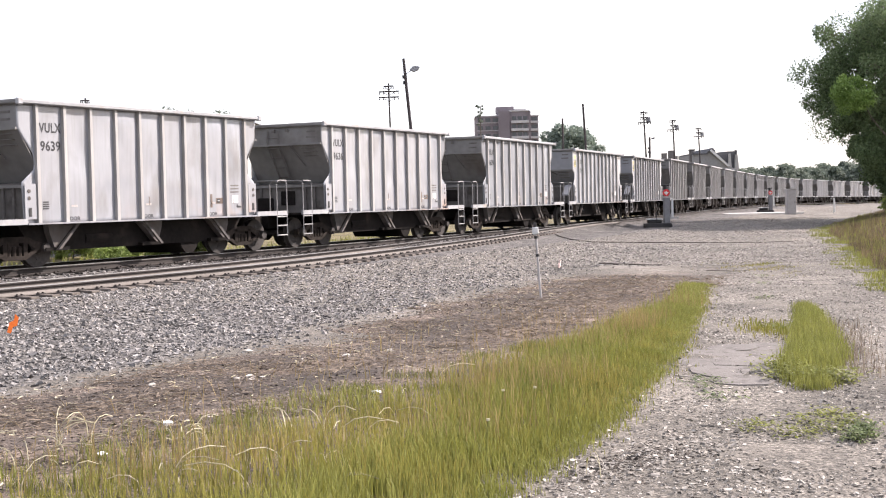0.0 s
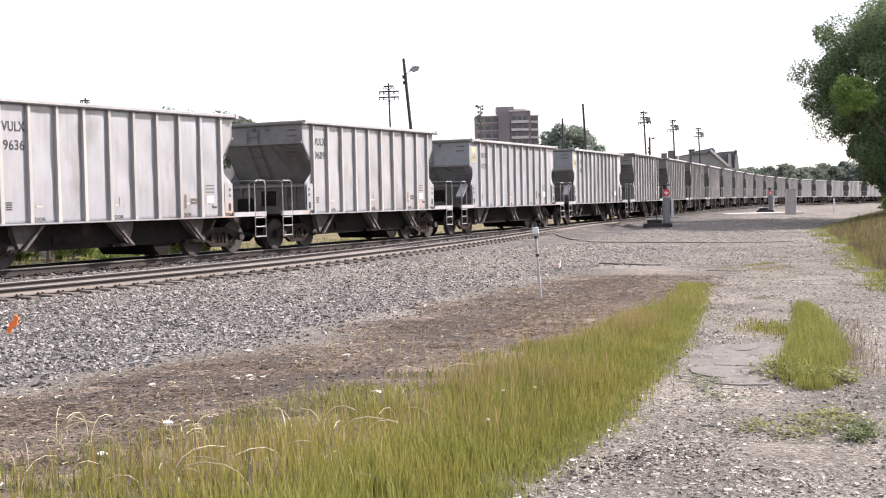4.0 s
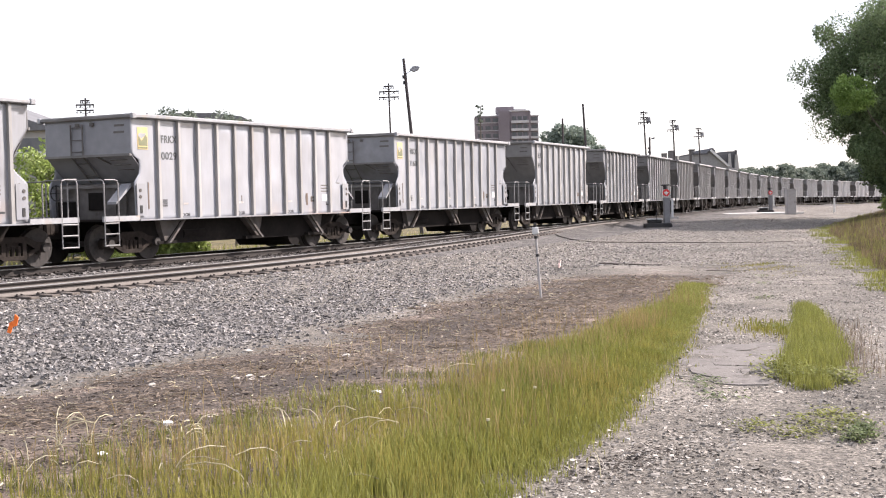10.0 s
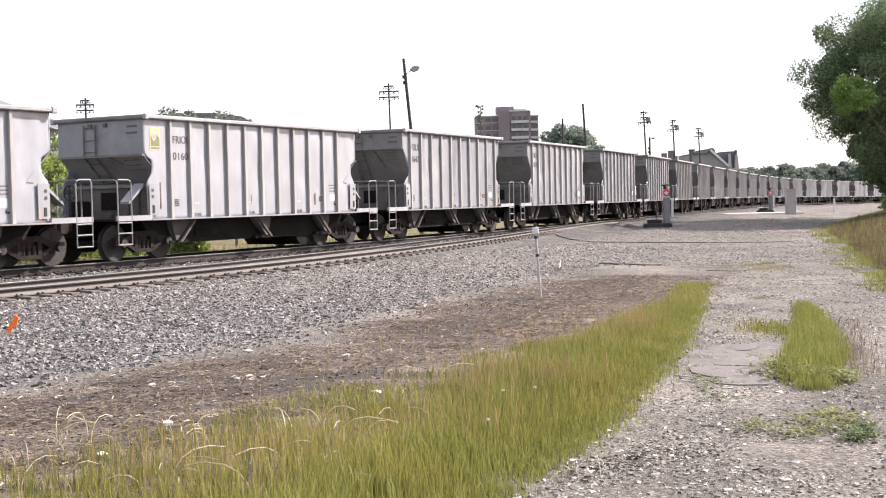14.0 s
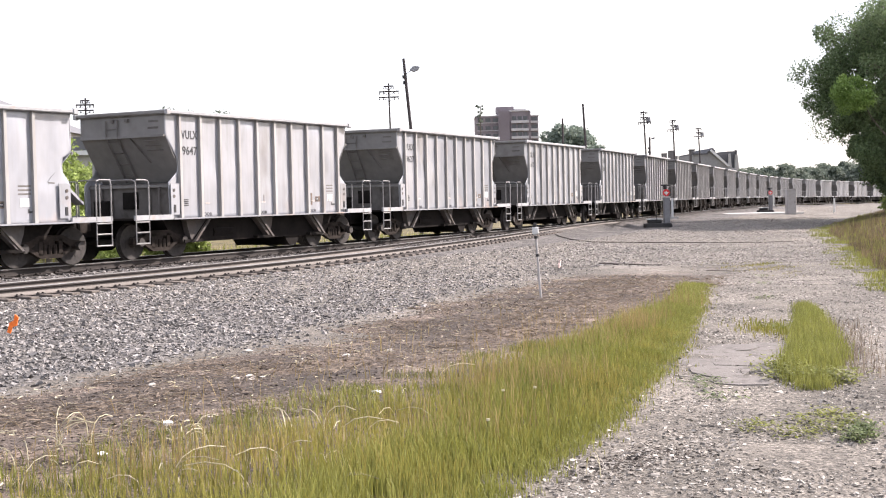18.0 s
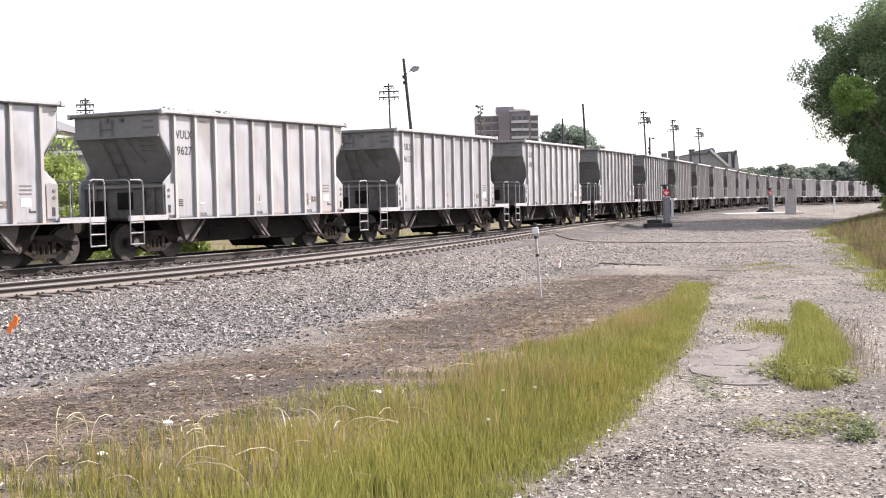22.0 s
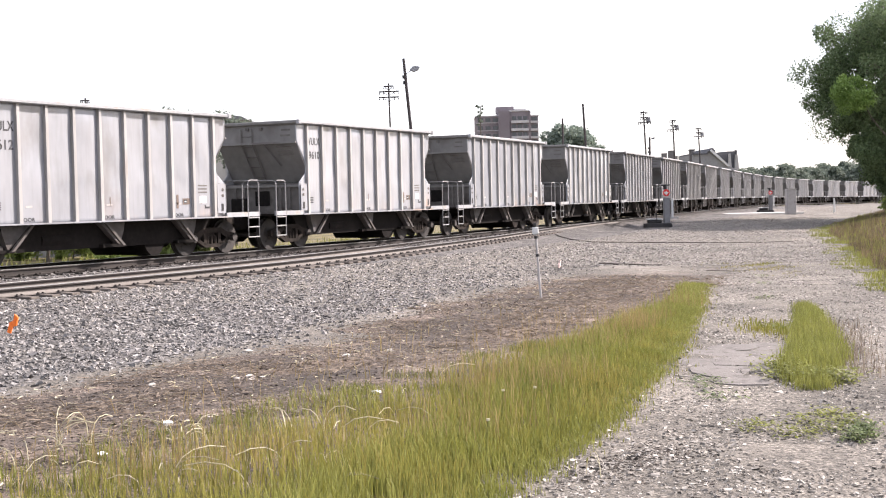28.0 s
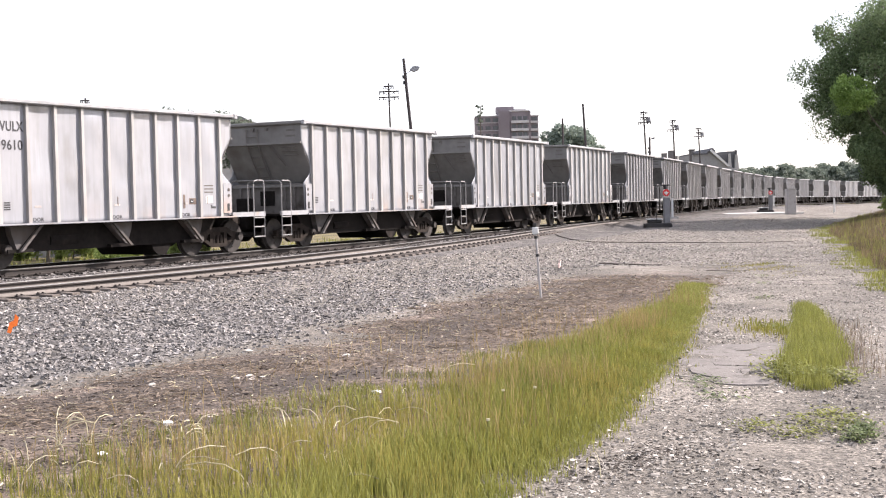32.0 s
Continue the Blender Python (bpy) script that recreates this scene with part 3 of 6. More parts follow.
def soil_area(r, n):
    y = r.uniform(8, 30, n)
    hi = np.interp(y, [0, 8.5, 11.6, 14.6, 18.1, 28.5], [-4.0, -2.9, -1.0, 0.4, 1.9, 5.2])
    x = hi - r.uniform(0, 1, n) ** 0.8 * np.interp(y, [8, 30], [3, 9])
    d, s = side_of_track(x, y)
    keep = ballast_edge(s, d) > r.uniform(0.1, 0.7, n)
    return x[keep], y[keep]


stones("ballast_stones", 140000, ballast_area, (0.042, 0.115), GRAVEL, 3, "grey crushed-stone ballast beside the track")
stones("ballast_between_tracks", 9000, between_area, (0.05, 0.12), GRAVEL, 4, "grey crushed-stone ballast between two tracks")
stones("far_ballast_stones", 42000, far_ballast_area, (0.035, 0.10), TANSTONE, 9, "pale brownish crushed stone along the track")
stones("road_gravel", 80000, loose_area, (0.014, 0.065), ROADSTONE, 5, "pale loose gravel on a rough track", 2.4, 0.6)
def far_area(r, n):
    y = 33 + 60 * r.uniform(0, 1, n) ** 1.3
    x = np.interp(y, [33, 50, 70, 93], [2.5, 5.5, 12, 20]) + r.uniform(0, 1, n) * np.interp(y, [33, 50, 70, 93], [8.5, 10, 9, 9])
    return x, y


stones("far_gravel", 18000, far_area, (0.035, 0.10), TANSTONE, 8, "pale loose gravel farther along the track")
def rubble_area(r, n):
    x, y = road_area(r, n)
    keep = lumps(x, y, 2.2, 91) > r.uniform(-0.2, 0.9, len(x))
    return x[keep], y[keep]


stones("road_rubble", 2600, rubble_area, (0.03, 0.13), TANSTONE, 10, "flat pale broken stones in gravel", 2.6, 0.3)
stones("dark_crumbs", 9000, rubble_area, (0.012, 0.055), CRUMB, 12, "dark brown crumbs and bark scattered in gravel", 2.2, 0.35)
def dark_patch(r, n):
    a, k = r.normal(0, 1, (2, n))
    return 1.35 + 0.22 * a + 0.28 * k, 9.0 + 0.42 * k


stones("dark_rubble", 900, dark_patch, (0.012, 0.06), CRUMB, 14, "dark crumbs and chips beside grass", 2.0, 0.5)
stones("pale_chips", 350, dark_patch, (0.015, 0.07), TANSTONE, 15, "pale chips among dark crumbs", 2.2, 0.4)
stones("soil_stones", 2600, soil_area, (0.015, 0.06), ROADSTONE, 6, "loose pale stones on brown soil", 2.6, 0.5)
stones("soil_clods", 15000, soil_area, (0.02, 0.085), CLOD, 13, "brown crumbs and clods of dry soil", 2.0, 0.45)


# ---- grass and weeds ----
def blades(name, x, y, height, width, material, seed, label, lean=0.35, category="grass"):
    """Tapered bent blades at the places given."""
    r = np.random.RandomState(seed)
    n = len(x)
    z, _, _ = ground_at(x, y)
    h = height * r.uniform(0.55, 1.15, n)
    a = r.uniform(0, 6.28, n)
    w = width * r.uniform(0.6, 1.3, n) / 2
    ln = h * r.uniform(0.05, lean, n)
    la = r.uniform(0, 6.28, n)
    wx, wy = np.cos(a) * w, np.sin(a) * w
    lx, ly = np.cos(la) * ln, np.sin(la) * ln
    v = np.zeros((n, 5, 3))
    v[:, 0] = np.stack([x - wx, y - wy, z - 0.02], 1)
    v[:, 1] = np.stack([x + wx, y + wy, z - 0.02], 1)
    v[:, 2] = np.stack([x + wx * 0.8 + lx * 0.35, y + wy * 0.8 + ly * 0.35, z + h * 0.6], 1)
    v[:, 3] = np.stack([x - wx * 0.8 + lx * 0.35, y - wy * 0.8 + ly * 0.35, z + h * 0.6], 1)
    v[:, 4] = np.stack([x + lx, y + ly, z + h], 1)
    f = np.array([(0, 1, 2), (0, 2, 3), (3, 2, 4)])
    faces = (f[None] + 5 * np.arange(n)[:, None, None]).reshape(-1, 3)
    return tagged(new(name, cloud_mesh(name, v.reshape(-1, 3), faces, material)), label, category, kind="stuff")


def strip(r, n, ys, lo, hi, bias=1.0, ragged=0.25):
    y = ys[0] + (ys[-1] - ys[0]) * r.uniform(0, 1, n) ** bias
    a, b = np.interp(y, ys, lo), np.interp(y, ys, hi)
    u = r.uniform(0, 1, n)
    x = a + (b - a) * u + ragged * r.normal(0, 0.5, n)
    keep = lumps(x, y, 0.9, 11) + 1.1 > r.uniform(-0.6, 0.9, n)
    return x[keep], y[keep]


rg = np.random.RandomState(21)
STRIP_Y = [5.5, 8.1, 10.66, 13.3, 16.4, 21, 25.5]
STRIP_LO = [-5.2, -3.6, -1.9, -0.4, 1.25, 3.5, 5.1]
STRIP_HI = [-0.7, 0.4, 1.45, 2.3, 3.1, 4.2, 5.2]
x, y = strip(rg, 105000, STRIP_Y, STRIP_LO, STRIP_HI, 1.5, 0.26)
edge = x - np.interp(y, STRIP_Y, STRIP_LO)
right = np.interp(y, STRIP_Y, STRIP_HI) - x
keep = rg.uniform(0, 1, len(x)) < np.clip(0.03 + (np.clip(edge, 0, 9) / np.interp(y, [6, 9, 11, 15, 20], [6.6, 5.4, 3.6, 1.9, 0.8])) ** 1.6, 0, 1)
x, y, tall = x[keep], y[keep], np.interp(right[keep], [-0.3, 0.0, 0.3, 1.0], [0.12, 0.25, 0.55, 1.0]) * np.interp(edge[keep], [0, 0.6, 2.2, 3.6], [0.3, 0.45, 0.8, 1.0])
blades("tall_grass", x, y, 0.34 * tall * (1 + 0.2 * lumps(x, y, 1.1, 43)), 0.007, GRASS, 31, "tall yellow-green grass beside a gravel track")
x, y = strip(rg, 6000, STRIP_Y[1:6], np.array(STRIP_LO[1:6]) + 0.9, np.array(STRIP_HI[1:6]) - 0.5, 1.0, 0.3)
keep = lumps(x, y, 2.4, 58) > rg.uniform(-0.3, 1.0, len(x))
blades("seed_heads", x[keep], y[keep], 0.40, 0.0065, SEED, 57, "thin reddish-brown seed stalks over tall grass", lean=0.3)
x, y = strip(rg, 30000, STRIP_Y, np.minimum(np.array(STRIP_LO) + np.array([3.5, 2.8, 2.0, 1.3, 0.8, 0.4, 0.05]), np.array(STRIP_HI) - 0.05), STRIP_HI, 1.4, 0.3)
right = np.interp(y, STRIP_Y, STRIP_HI) - x
blades("green_grass", x, y, 0.26 * np.interp(right, [-0.4, 0.0, 0.3, 0.9], [0.15, 0.3, 0.55, 1.0]), 0.009, GRASS_GREEN, 32, "bright green grass along a gravel track")
x, y = strip(rg, 16000, STRIP_Y, np.array(STRIP_HI) - 0.35, np.array(STRIP_HI) + 0.06, 1.2, 0.14)
blades("edge_grass", x, y, 0.085, 0.006, GRASS_GREEN, 59, "short green grass at the edge of gravel", lean=0.9)
x, y = strip(rg, 14000, [-12, 0, 5.6], [-12.0, -7.0, -4.5], [-8.6, -3.4, -0.7], 1.0, 0.3)
blades("tall_grass", x, y, 0.36, 0.012, GRASS, 44, "tall yellow-green grass going on beside a gravel track")
x, y = strip(rg, 3600, [5.5, 7.5, 9.5, 12.5], [-4.6, -4.0, -2.9, -1.0], [-2.2, -1.6, -0.9, 0.1], 1.0, 0.4)
blades("fringe_grass", x, y, 0.13 * (1 + 0.6 * lumps(x, y, 0.8, 71)), 0.007, GRASS_GREEN, 49, "thin green grass at the edge of brown soil", lean=0.7)
x, y = strip(rg, 26000, STRIP_Y[:5], np.array(STRIP_LO[:5]) - 0.3, np.array(STRIP_LO[:5]) + np.array([3.4, 3.0, 2.4, 1.6, 0.9]), 1.0, 0.35)
keep = lumps(x, y, 0.7, 96) + 0.6 * lumps(x, y, 2.1, 98) + 0.5 * (x - np.interp(y, STRIP_Y, STRIP_LO)) > rg.uniform(0.1, 1.1, len(x))
x, y = x[keep], y[keep]
blades("stubble_grass", x, y, 0.085, 0.006, STUBBLE, 62, "low dull green stubble on brown soil", lean=0.9)
x, y = strip(rg, 450, [5.5, 8, 11, 15, 20], [-4.8, -4.2, -3.0, -1.6, 0.6], [-3.2, -2.2, -0.6, 1.2, 3.2], 1.2, 0.5)
blades("seeding_grass", x, y, 0.28, 0.007, SEED, 33, "pale seeding grass stalks at the edge of the grass", lean=0.8)
x, y = strip(rg, 15000, [11.6, 12.5, 14, 16, 18.7, 20.6], [3.3, 3.35, 3.85, 4.45, 5.3, 5.85], [3.55, 3.9, 4.5, 5.0, 5.6, 5.92], 1.0, 0.13)
blades("grass_patch", x, y, 0.24 * np.interp(y, [11.6, 13, 17, 20], [0.5, 1, 0.9, 0.55]) * rg.uniform(0.4, 1.1, len(x)), 0.006, GRASS_GREEN, 34, "clump of fresh green grass in gravel")
x, y = strip(rg, 700, [12.3, 13.4, 15.5, 17.5], [4.0, 4.2, 4.75, 5.2], [4.3, 4.7, 5.2, 5.7], 1.0, 0.25)
blades("grass_patch_stalks", x, y, 0.16, 0.006, DRY, 45, "thin brown stalks beside a clump of grass", lean=0.7)


def leaflets(name, x, y, spread_up, size, material, seed, label):
    """Small broad leaves close to the ground."""
    r = np.random.RandomState(seed)
    n = len(x)
    z, _, _ = ground_at(x, y)
    z = z + r.uniform(0.005, spread_up, n)
    a, s = r.uniform(0, 6.28, n), size * r.uniform(0.5, 1.3, n)
    ux, uy, t = np.cos(a) * s, np.sin(a) * s, r.uniform(-0.5, 0.8, n) * s
    v = np.stack([np.stack([x - ux, y - uy, z - t * 0.5], 1), np.stack([x - uy * 0.5, y + ux * 0.5, z], 1), np.stack([x + ux, y + uy, z + t], 1), np.stack([x + uy * 0.5, y - ux * 0.5, z + 0.1 * s], 1)], 1)
    return tagged(new(name, cloud_mesh(name, v.reshape(-1, 3), np.arange(4 * n).reshape(-1, 4), material)), label, "weeds", kind="stuff")


def clumps(r, n, places, radius):
    k = r.randint(0, len(places), n)
    p = np.array(places)
    d = r.normal(0, 0.5, (n, 2)) * radius
    return p[k, 0] + d[:, 0], p[k, 1] + d[:, 1]


x, y = clumps(rg, 1500, [(3.45, 12.9), (3.65, 13.4), (3.4, 12.3), (3.7, 12.1), (3.5, 12.6), (3.85, 12.2)], 0.28)
leaflets("broad_weeds", x, y, 0.12, 0.03, GRASS_GREEN, 46, "bright low broad-leaved weeds beside a grass clump")
x, y = clumps(rg, 900, [(2.5, 10.05), (2.75, 9.8), (2.95, 10.2), (3.2, 10.5), (3.3, 10.2), (3.05, 9.9)], 0.2)
leaflets("low_weeds", x, y, 0.07, 0.022, GRASS_GREEN, 35, "low bright green weeds in gravel")
x, y = clumps(rg, 700, [(3.25, 9.75), (3.15, 9.6), (3.3, 9.9)], 0.12)
leaflets("low_weeds", x, y, 0.07, 0.02, LOW_LEAF, 50, "small bluish-green weed in gravel")
x, y = clumps(rg, 700, [(2.55, 12.3), (2.5, 12.0), (2.5, 11.4), (4.9, 17.6), (4.75, 17.2), (6.6, 26.0), (7.2, 28.5), (5.6, 22)], 0.22)
leaflets("low_weeds", x, y, 0.06, 0.022, LOW_LEAF, 47, "small dull green weeds in gravel")
def flat_bits(name, x, y, length, width, material, seed, label):
    """Dry blades lying flat, each a thin bent strip a little off the ground."""
    r = np.random.RandomState(seed)
    n = len(x)
    z, _, _ = ground_at(x, y)
    z = z + r.uniform(0.004, 0.03, n)
    a, h = r.uniform(0, 6.28, n), length * r.uniform(0.4, 1.3, n) / 2
    w = width * r.uniform(0.6, 1.4, n) / 2
    cx, cy, up, mid = np.cos(a), np.sin(a), r.normal(0, 0.16, n) * h, r.uniform(0, 0.12, n) * h
    v = np.zeros((n, 6, 3))
    for k, q in enumerate((-1, 0, 1)):
        for e, side in ((0, -1), (1, 1)):
            v[:, k * 2 + e] = np.stack([x + cx * h * q - cy * w * side, y + cy * h * q + cx * w * side, z + up * q + mid * (1 - q * q) + w * side * 0.5], 1)
    f = np.array([(0, 1, 3, 2), (2, 3, 5, 4)])
    faces = (f[None] + 6 * np.arange(n)[:, None, None]).reshape(-1, 4)
    return tagged(new(name, cloud_mesh(name, v.reshape(-1, 3), faces, material)), label, "dry grass", kind="stuff")


x, y = soil_area(rg, 34000)
keep = lumps(x, y, 1.6, 83) > rg.uniform(-0.9, 0.9, len(x))
flat_bits("matted_grass", x[keep], y[keep], 0.10, 0.010, DRY, 36, "matted dead grass lying on brown soil")
x, y = strip(rg, 5000, [17, 20, 24, 29], [0.0, 1.0, 2.2, 3.4], [2.2, 3.4, 5.2, 6.4], 1.0, 0.3)
flat_bits("matted_grass", x, y, 0.11, 0.014, DRY, 52, "matted dead grass on dark soil near a post")
x, y = soil_area(rg, 1300)
flat_bits("straw_bits", x, y, 0.09, 0.009, STRAW, 48, "pale straw bits lying on brown soil")
x, y = soil_area(rg, 500)
blades("dead_grass", x, y, 0.08, 0.006, SEED, 51, "short upright dead grass on brown soil", lean=0.9)


def bank_area(r, n, e0, e1, ya, yb, bias=1.5):
    y = ya + (yb - ya) * r.uniform(0, 1, n) ** bias
    return np.interp(y, BANK_FOOT_Y, BANK_FOOT_X) + e0 + (e1 - e0) * r.uniform(0, 1, n), y


x, y = bank_area(rg, 60000, 0.5, 9, 20, 110)
blades("bank_weeds", x, y, 0.30 * (1 + 0.5 * lumps(x, y, 2.0, 61)), 0.013, RED_WEED, 37, "reddish-brown and green weeds on a bank")
x, y = bank_area(rg, 60000, -0.5, 1.8, 18, 100)
keep = lumps(x, y, 1.0, 65) + 1.2 * (x - np.interp(y, BANK_FOOT_Y, BANK_FOOT_X)) > rg.uniform(0.0, 0.5, len(x))
x, y = x[keep], y[keep]
blades("bank_grass", x, y, 0.075 * (1.3 + lumps(x, y, 1.5, 62)), 0.013, GRASS_GREEN, 38, "yellow-green grass at the foot of a bank")
x, y = bank_area(rg, 9000, 0.5, 9, 20, 100)
blades("bank_grass_tall", x, y, 0.26 * (1.1 + lumps(x, y, 2.5, 63)), 0.012, GRASS_GREEN, 39, "tall olive grass on a bank")


def beyond_area(r, n):
    s, d = r.uniform(-25, 70, n), -3.6 - 12 * r.uniform(0, 1, n) ** 1.3
    th = np.interp(s, S, TH)
    return np.interp(s, S, PX) + d * np.cos(th), np.interp(s, S, PY) - d * np.sin(th)


x, y = beyond_area(rg, 9000)
keep = lumps(x, y, 4.0, 66) > rg.uniform(-0.7, 0.6, len(x))
x, y = x[keep], y[keep]
blades("field_grass", x, y, 0.4, 0.04, GRASS_GREEN, 40, "sunlit grass beyond the tracks")

# ---- pale bent stalks, dark tufts, flowers, broken slabs, a branch ----
def bent_stalks(name, places, height, material, seed, label, thick=0.006):
    r = random.Random(seed)
    bm = bmesh.new()
    for x, y in places:
        z = float(ground_at(np.array([x]), np.array([y]))[0][0])
        a, h = r.uniform(0, 6.28), height * r.uniform(0.7, 1.2)
        bend = h * r.uniform(0.4, 1.0)
        pts = [Vector((x + math.cos(a) * bend * q * q, y + math.sin(a) * bend * q * q, z + h * (q - 0.38 * q ** 3))) for q in (0, 0.25, 0.5, 0.75, 1.0, 1.2)]
        tube(bm, pts, thick, 4, thick * 0.9)
    return tagged(part(name, bm, material), label, "grass", kind="stuff")


rs = random.Random(77)
bent_stalks("straw_stalks", [(rs.uniform(-3.3, -0.6), rs.uniform(7.9, 10.4)) for _ in range(42)], 0.3, STRAW, 5, "pale bent straw stalks over green grass", 0.0045)
bent_stalks("straw_tips", [(rs.uniform(-0.9, 1.2), rs.uniform(8.0, 12.5)) for _ in range(9)], 0.34, STRAW, 6, "pale seed stalks standing out of grass", 0.0028)
bent_stalks("dark_tufts", [(rs.gauss(1.1, 0.45), rs.gauss(21.8, 0.7)) for _ in range(24)], 0.08, TWIG, 7, "dark dead weed stalks near a post", 0.008)
bent_stalks("soil_twigs", [(rs.uniform(-4.5, 0.8), rs.uniform(9.5, 17)) for _ in range(26)], 0.12, DRY, 8, "dry brown weed stalks on soil", 0.006)
for fx, fy in ((0.42, 9.9), (0.25, 8.5), (0.68, 10.0)):
    fz = float(ground_at(np.array([fx]), np.array([fy]))[0][0])
    fl = thing("wild_flower", "small pale flower head above grass", "flower", pose(fx, fy, fz))
    part("stem", tube(bmesh.new(), [(0, 0, 0), (0.02, 0, 0.22), (0.03, 0, 0.38)], 0.004, 4), GRASS_GREEN, fl)
    part("flower_head", disc(bmesh.new(), (0.03, 0, 0.39), "z", 0.013, 0.014, 8), STRAW, fl, "pale flower head")
for i, (sx, sy, w, d, turn) in enumerate(((2.95, 13.0, 0.75, 0.8, 12), (3.35, 13.75, 0.9, 0.8, -8), (2.85, 13.75, 0.55, 0.6, 30), (3.75, 14.6, 0.95, 0.8, 5), (3.2, 14.6, 0.7, 0.75, -20), (3.5, 12.95, 0.6, 0.7, 15), (3.45, 15.4, 0.7, 0.7, 40), (4.0, 15.5, 0.7, 0.7, -30), (2.95, 12.3, 0.6, 0.6, 20))):
    sz = float(ground_at(np.array([sx]), np.array([sy]))[0][0])
    rr = random.Random(i)
    bm = bmesh.new()
    ring = [(math.cos(q) * w * rr.uniform(0.75, 1.1) / 1.6, math.sin(q) * d * rr.uniform(0.75, 1.1) / 1.6) for q in [k * 0.785 for k in range(8)]]
    lo = [bm.verts.new((a, b, -0.06)) for a, b in ring]
    hi = [bm.verts.new((a * 0.96, b * 0.96, 0.022)) for a, b in ring]
    bm.faces.new(hi)
    for k in range(8):
        bm.faces.new((lo[k], lo[(k + 1) % 8], hi[(k + 1) % 8], hi[k]))
    ob = part("broken_slab", bm, PLATE)
    ob.matrix_basis = pose(sx, sy, sz - 0.014, rr.uniform(-1.2, 1.2), rr.uniform(-1.2, 1.2), turn)
    tagged(ob, "flat piece of pale broken paving in gravel", "paving piece", "broken paving")
for pts, rad in ((((4.3, 34.6), (4.8, 33.9), (5.0, 33.9), (5.4, 33.4), (5.8, 33.3)), 0.026), (((4.95, 58.5), (5.0, 54.5), (5.2, 51.0), (5.75, 48.2), (7.0, 47.9), (8.5, 47.6), (9.8, 47.4), (11.6, 47.35), (13.4, 48.0)), 0.024), (((6.4, 30.6), (6.8, 30.4), (7.1, 30.1), (7.6, 30.4)), 0.010)):
    pp = []
    for a, b in pts:
        pp.append((a, b, float(ground_at(np.array([a]), np.array([b]))[0][0]) + rad * 0.8))
    tagged(part("dead_branch", tube(bmesh.new(), pp, rad, 6, rad * 0.5), TWIG), "dark dead branch lying on gravel", "branch")
rg2 = np.random.RandomState(99)
x, y = 8.0 + rg2.normal(0, 0.5, 1600), 31.5 + rg2.normal(0, 1.3, 1600)
keep = lumps(x, y, 0.9, 97) > rg2.uniform(-0.1, 0.5, len(x))
x, y = x[keep], y[keep]
blades("weed_tuft", x, y, 0.04, 0.014, GRASS, 41, "low olive weeds in gravel")
x, y = 4.5 + rg2.normal(0, 0.22, 700), 17.3 + rg2.normal(0, 0.4, 700)
blades("brown_tuft", x, y, 0.09, 0.010, GRASS, 42, "brownish dry tuft beside green grass")

# ---- the tracks ----
def siding(s, off):
    """The near track bends in to join the train's track."""
    t = min(1.0, max(0.0, (s - 15.0) / 49.0))
    k = 1 - t * t * (3 - 2 * t)
    return (off * k, k) if off else (0.0, 1.0)


def sweep(profile, off, side, up, s0, s1, step):
    """Draw a closed (sideways, height) profile along the line."""
    ss = np.arange(s0, s1 + step, step)
    k = len(profile)
    v = []
    for s in ss:
        for a, b in profile:
            o, k_ = siding(s, off)
            v.append(on_track(s, o + side + a, up * k_ + b - 0.004 * (1 - k_)))
    f = []
    for i in range(len(ss) - 1):
        for j in range(k):
            p, q = i * k + j, i * k + (j + 1) % k
            f.append((p, q, q + k, p + k))
    return v, f


WEB = [(-0.07, -0.17), (0.07, -0.17), (0.07, -0.155), (0.012, -0.13), (0.008, -0.05), (0.037, -0.042), (0.037, -0.012), (-0.037, -0.012), (-0.037, -0.042), (-0.008, -0.05), (-0.012, -0.13), (-0.07, -0.155)]
FOOT = [(-0.076, -0.172), (0.076, -0.172), (0.076, -0.148), (0.03, -0.122), (0.018, -0.098), (-0.018, -0.098), (-0.03, -0.122), (-0.076, -0.148)]
HEAD = [(0.0385, -0.016), (0.0385, -0.006), (0.027, 0), (-0.027, 0), (-0.0385, -0.006), (-0.0385, -0.016)]


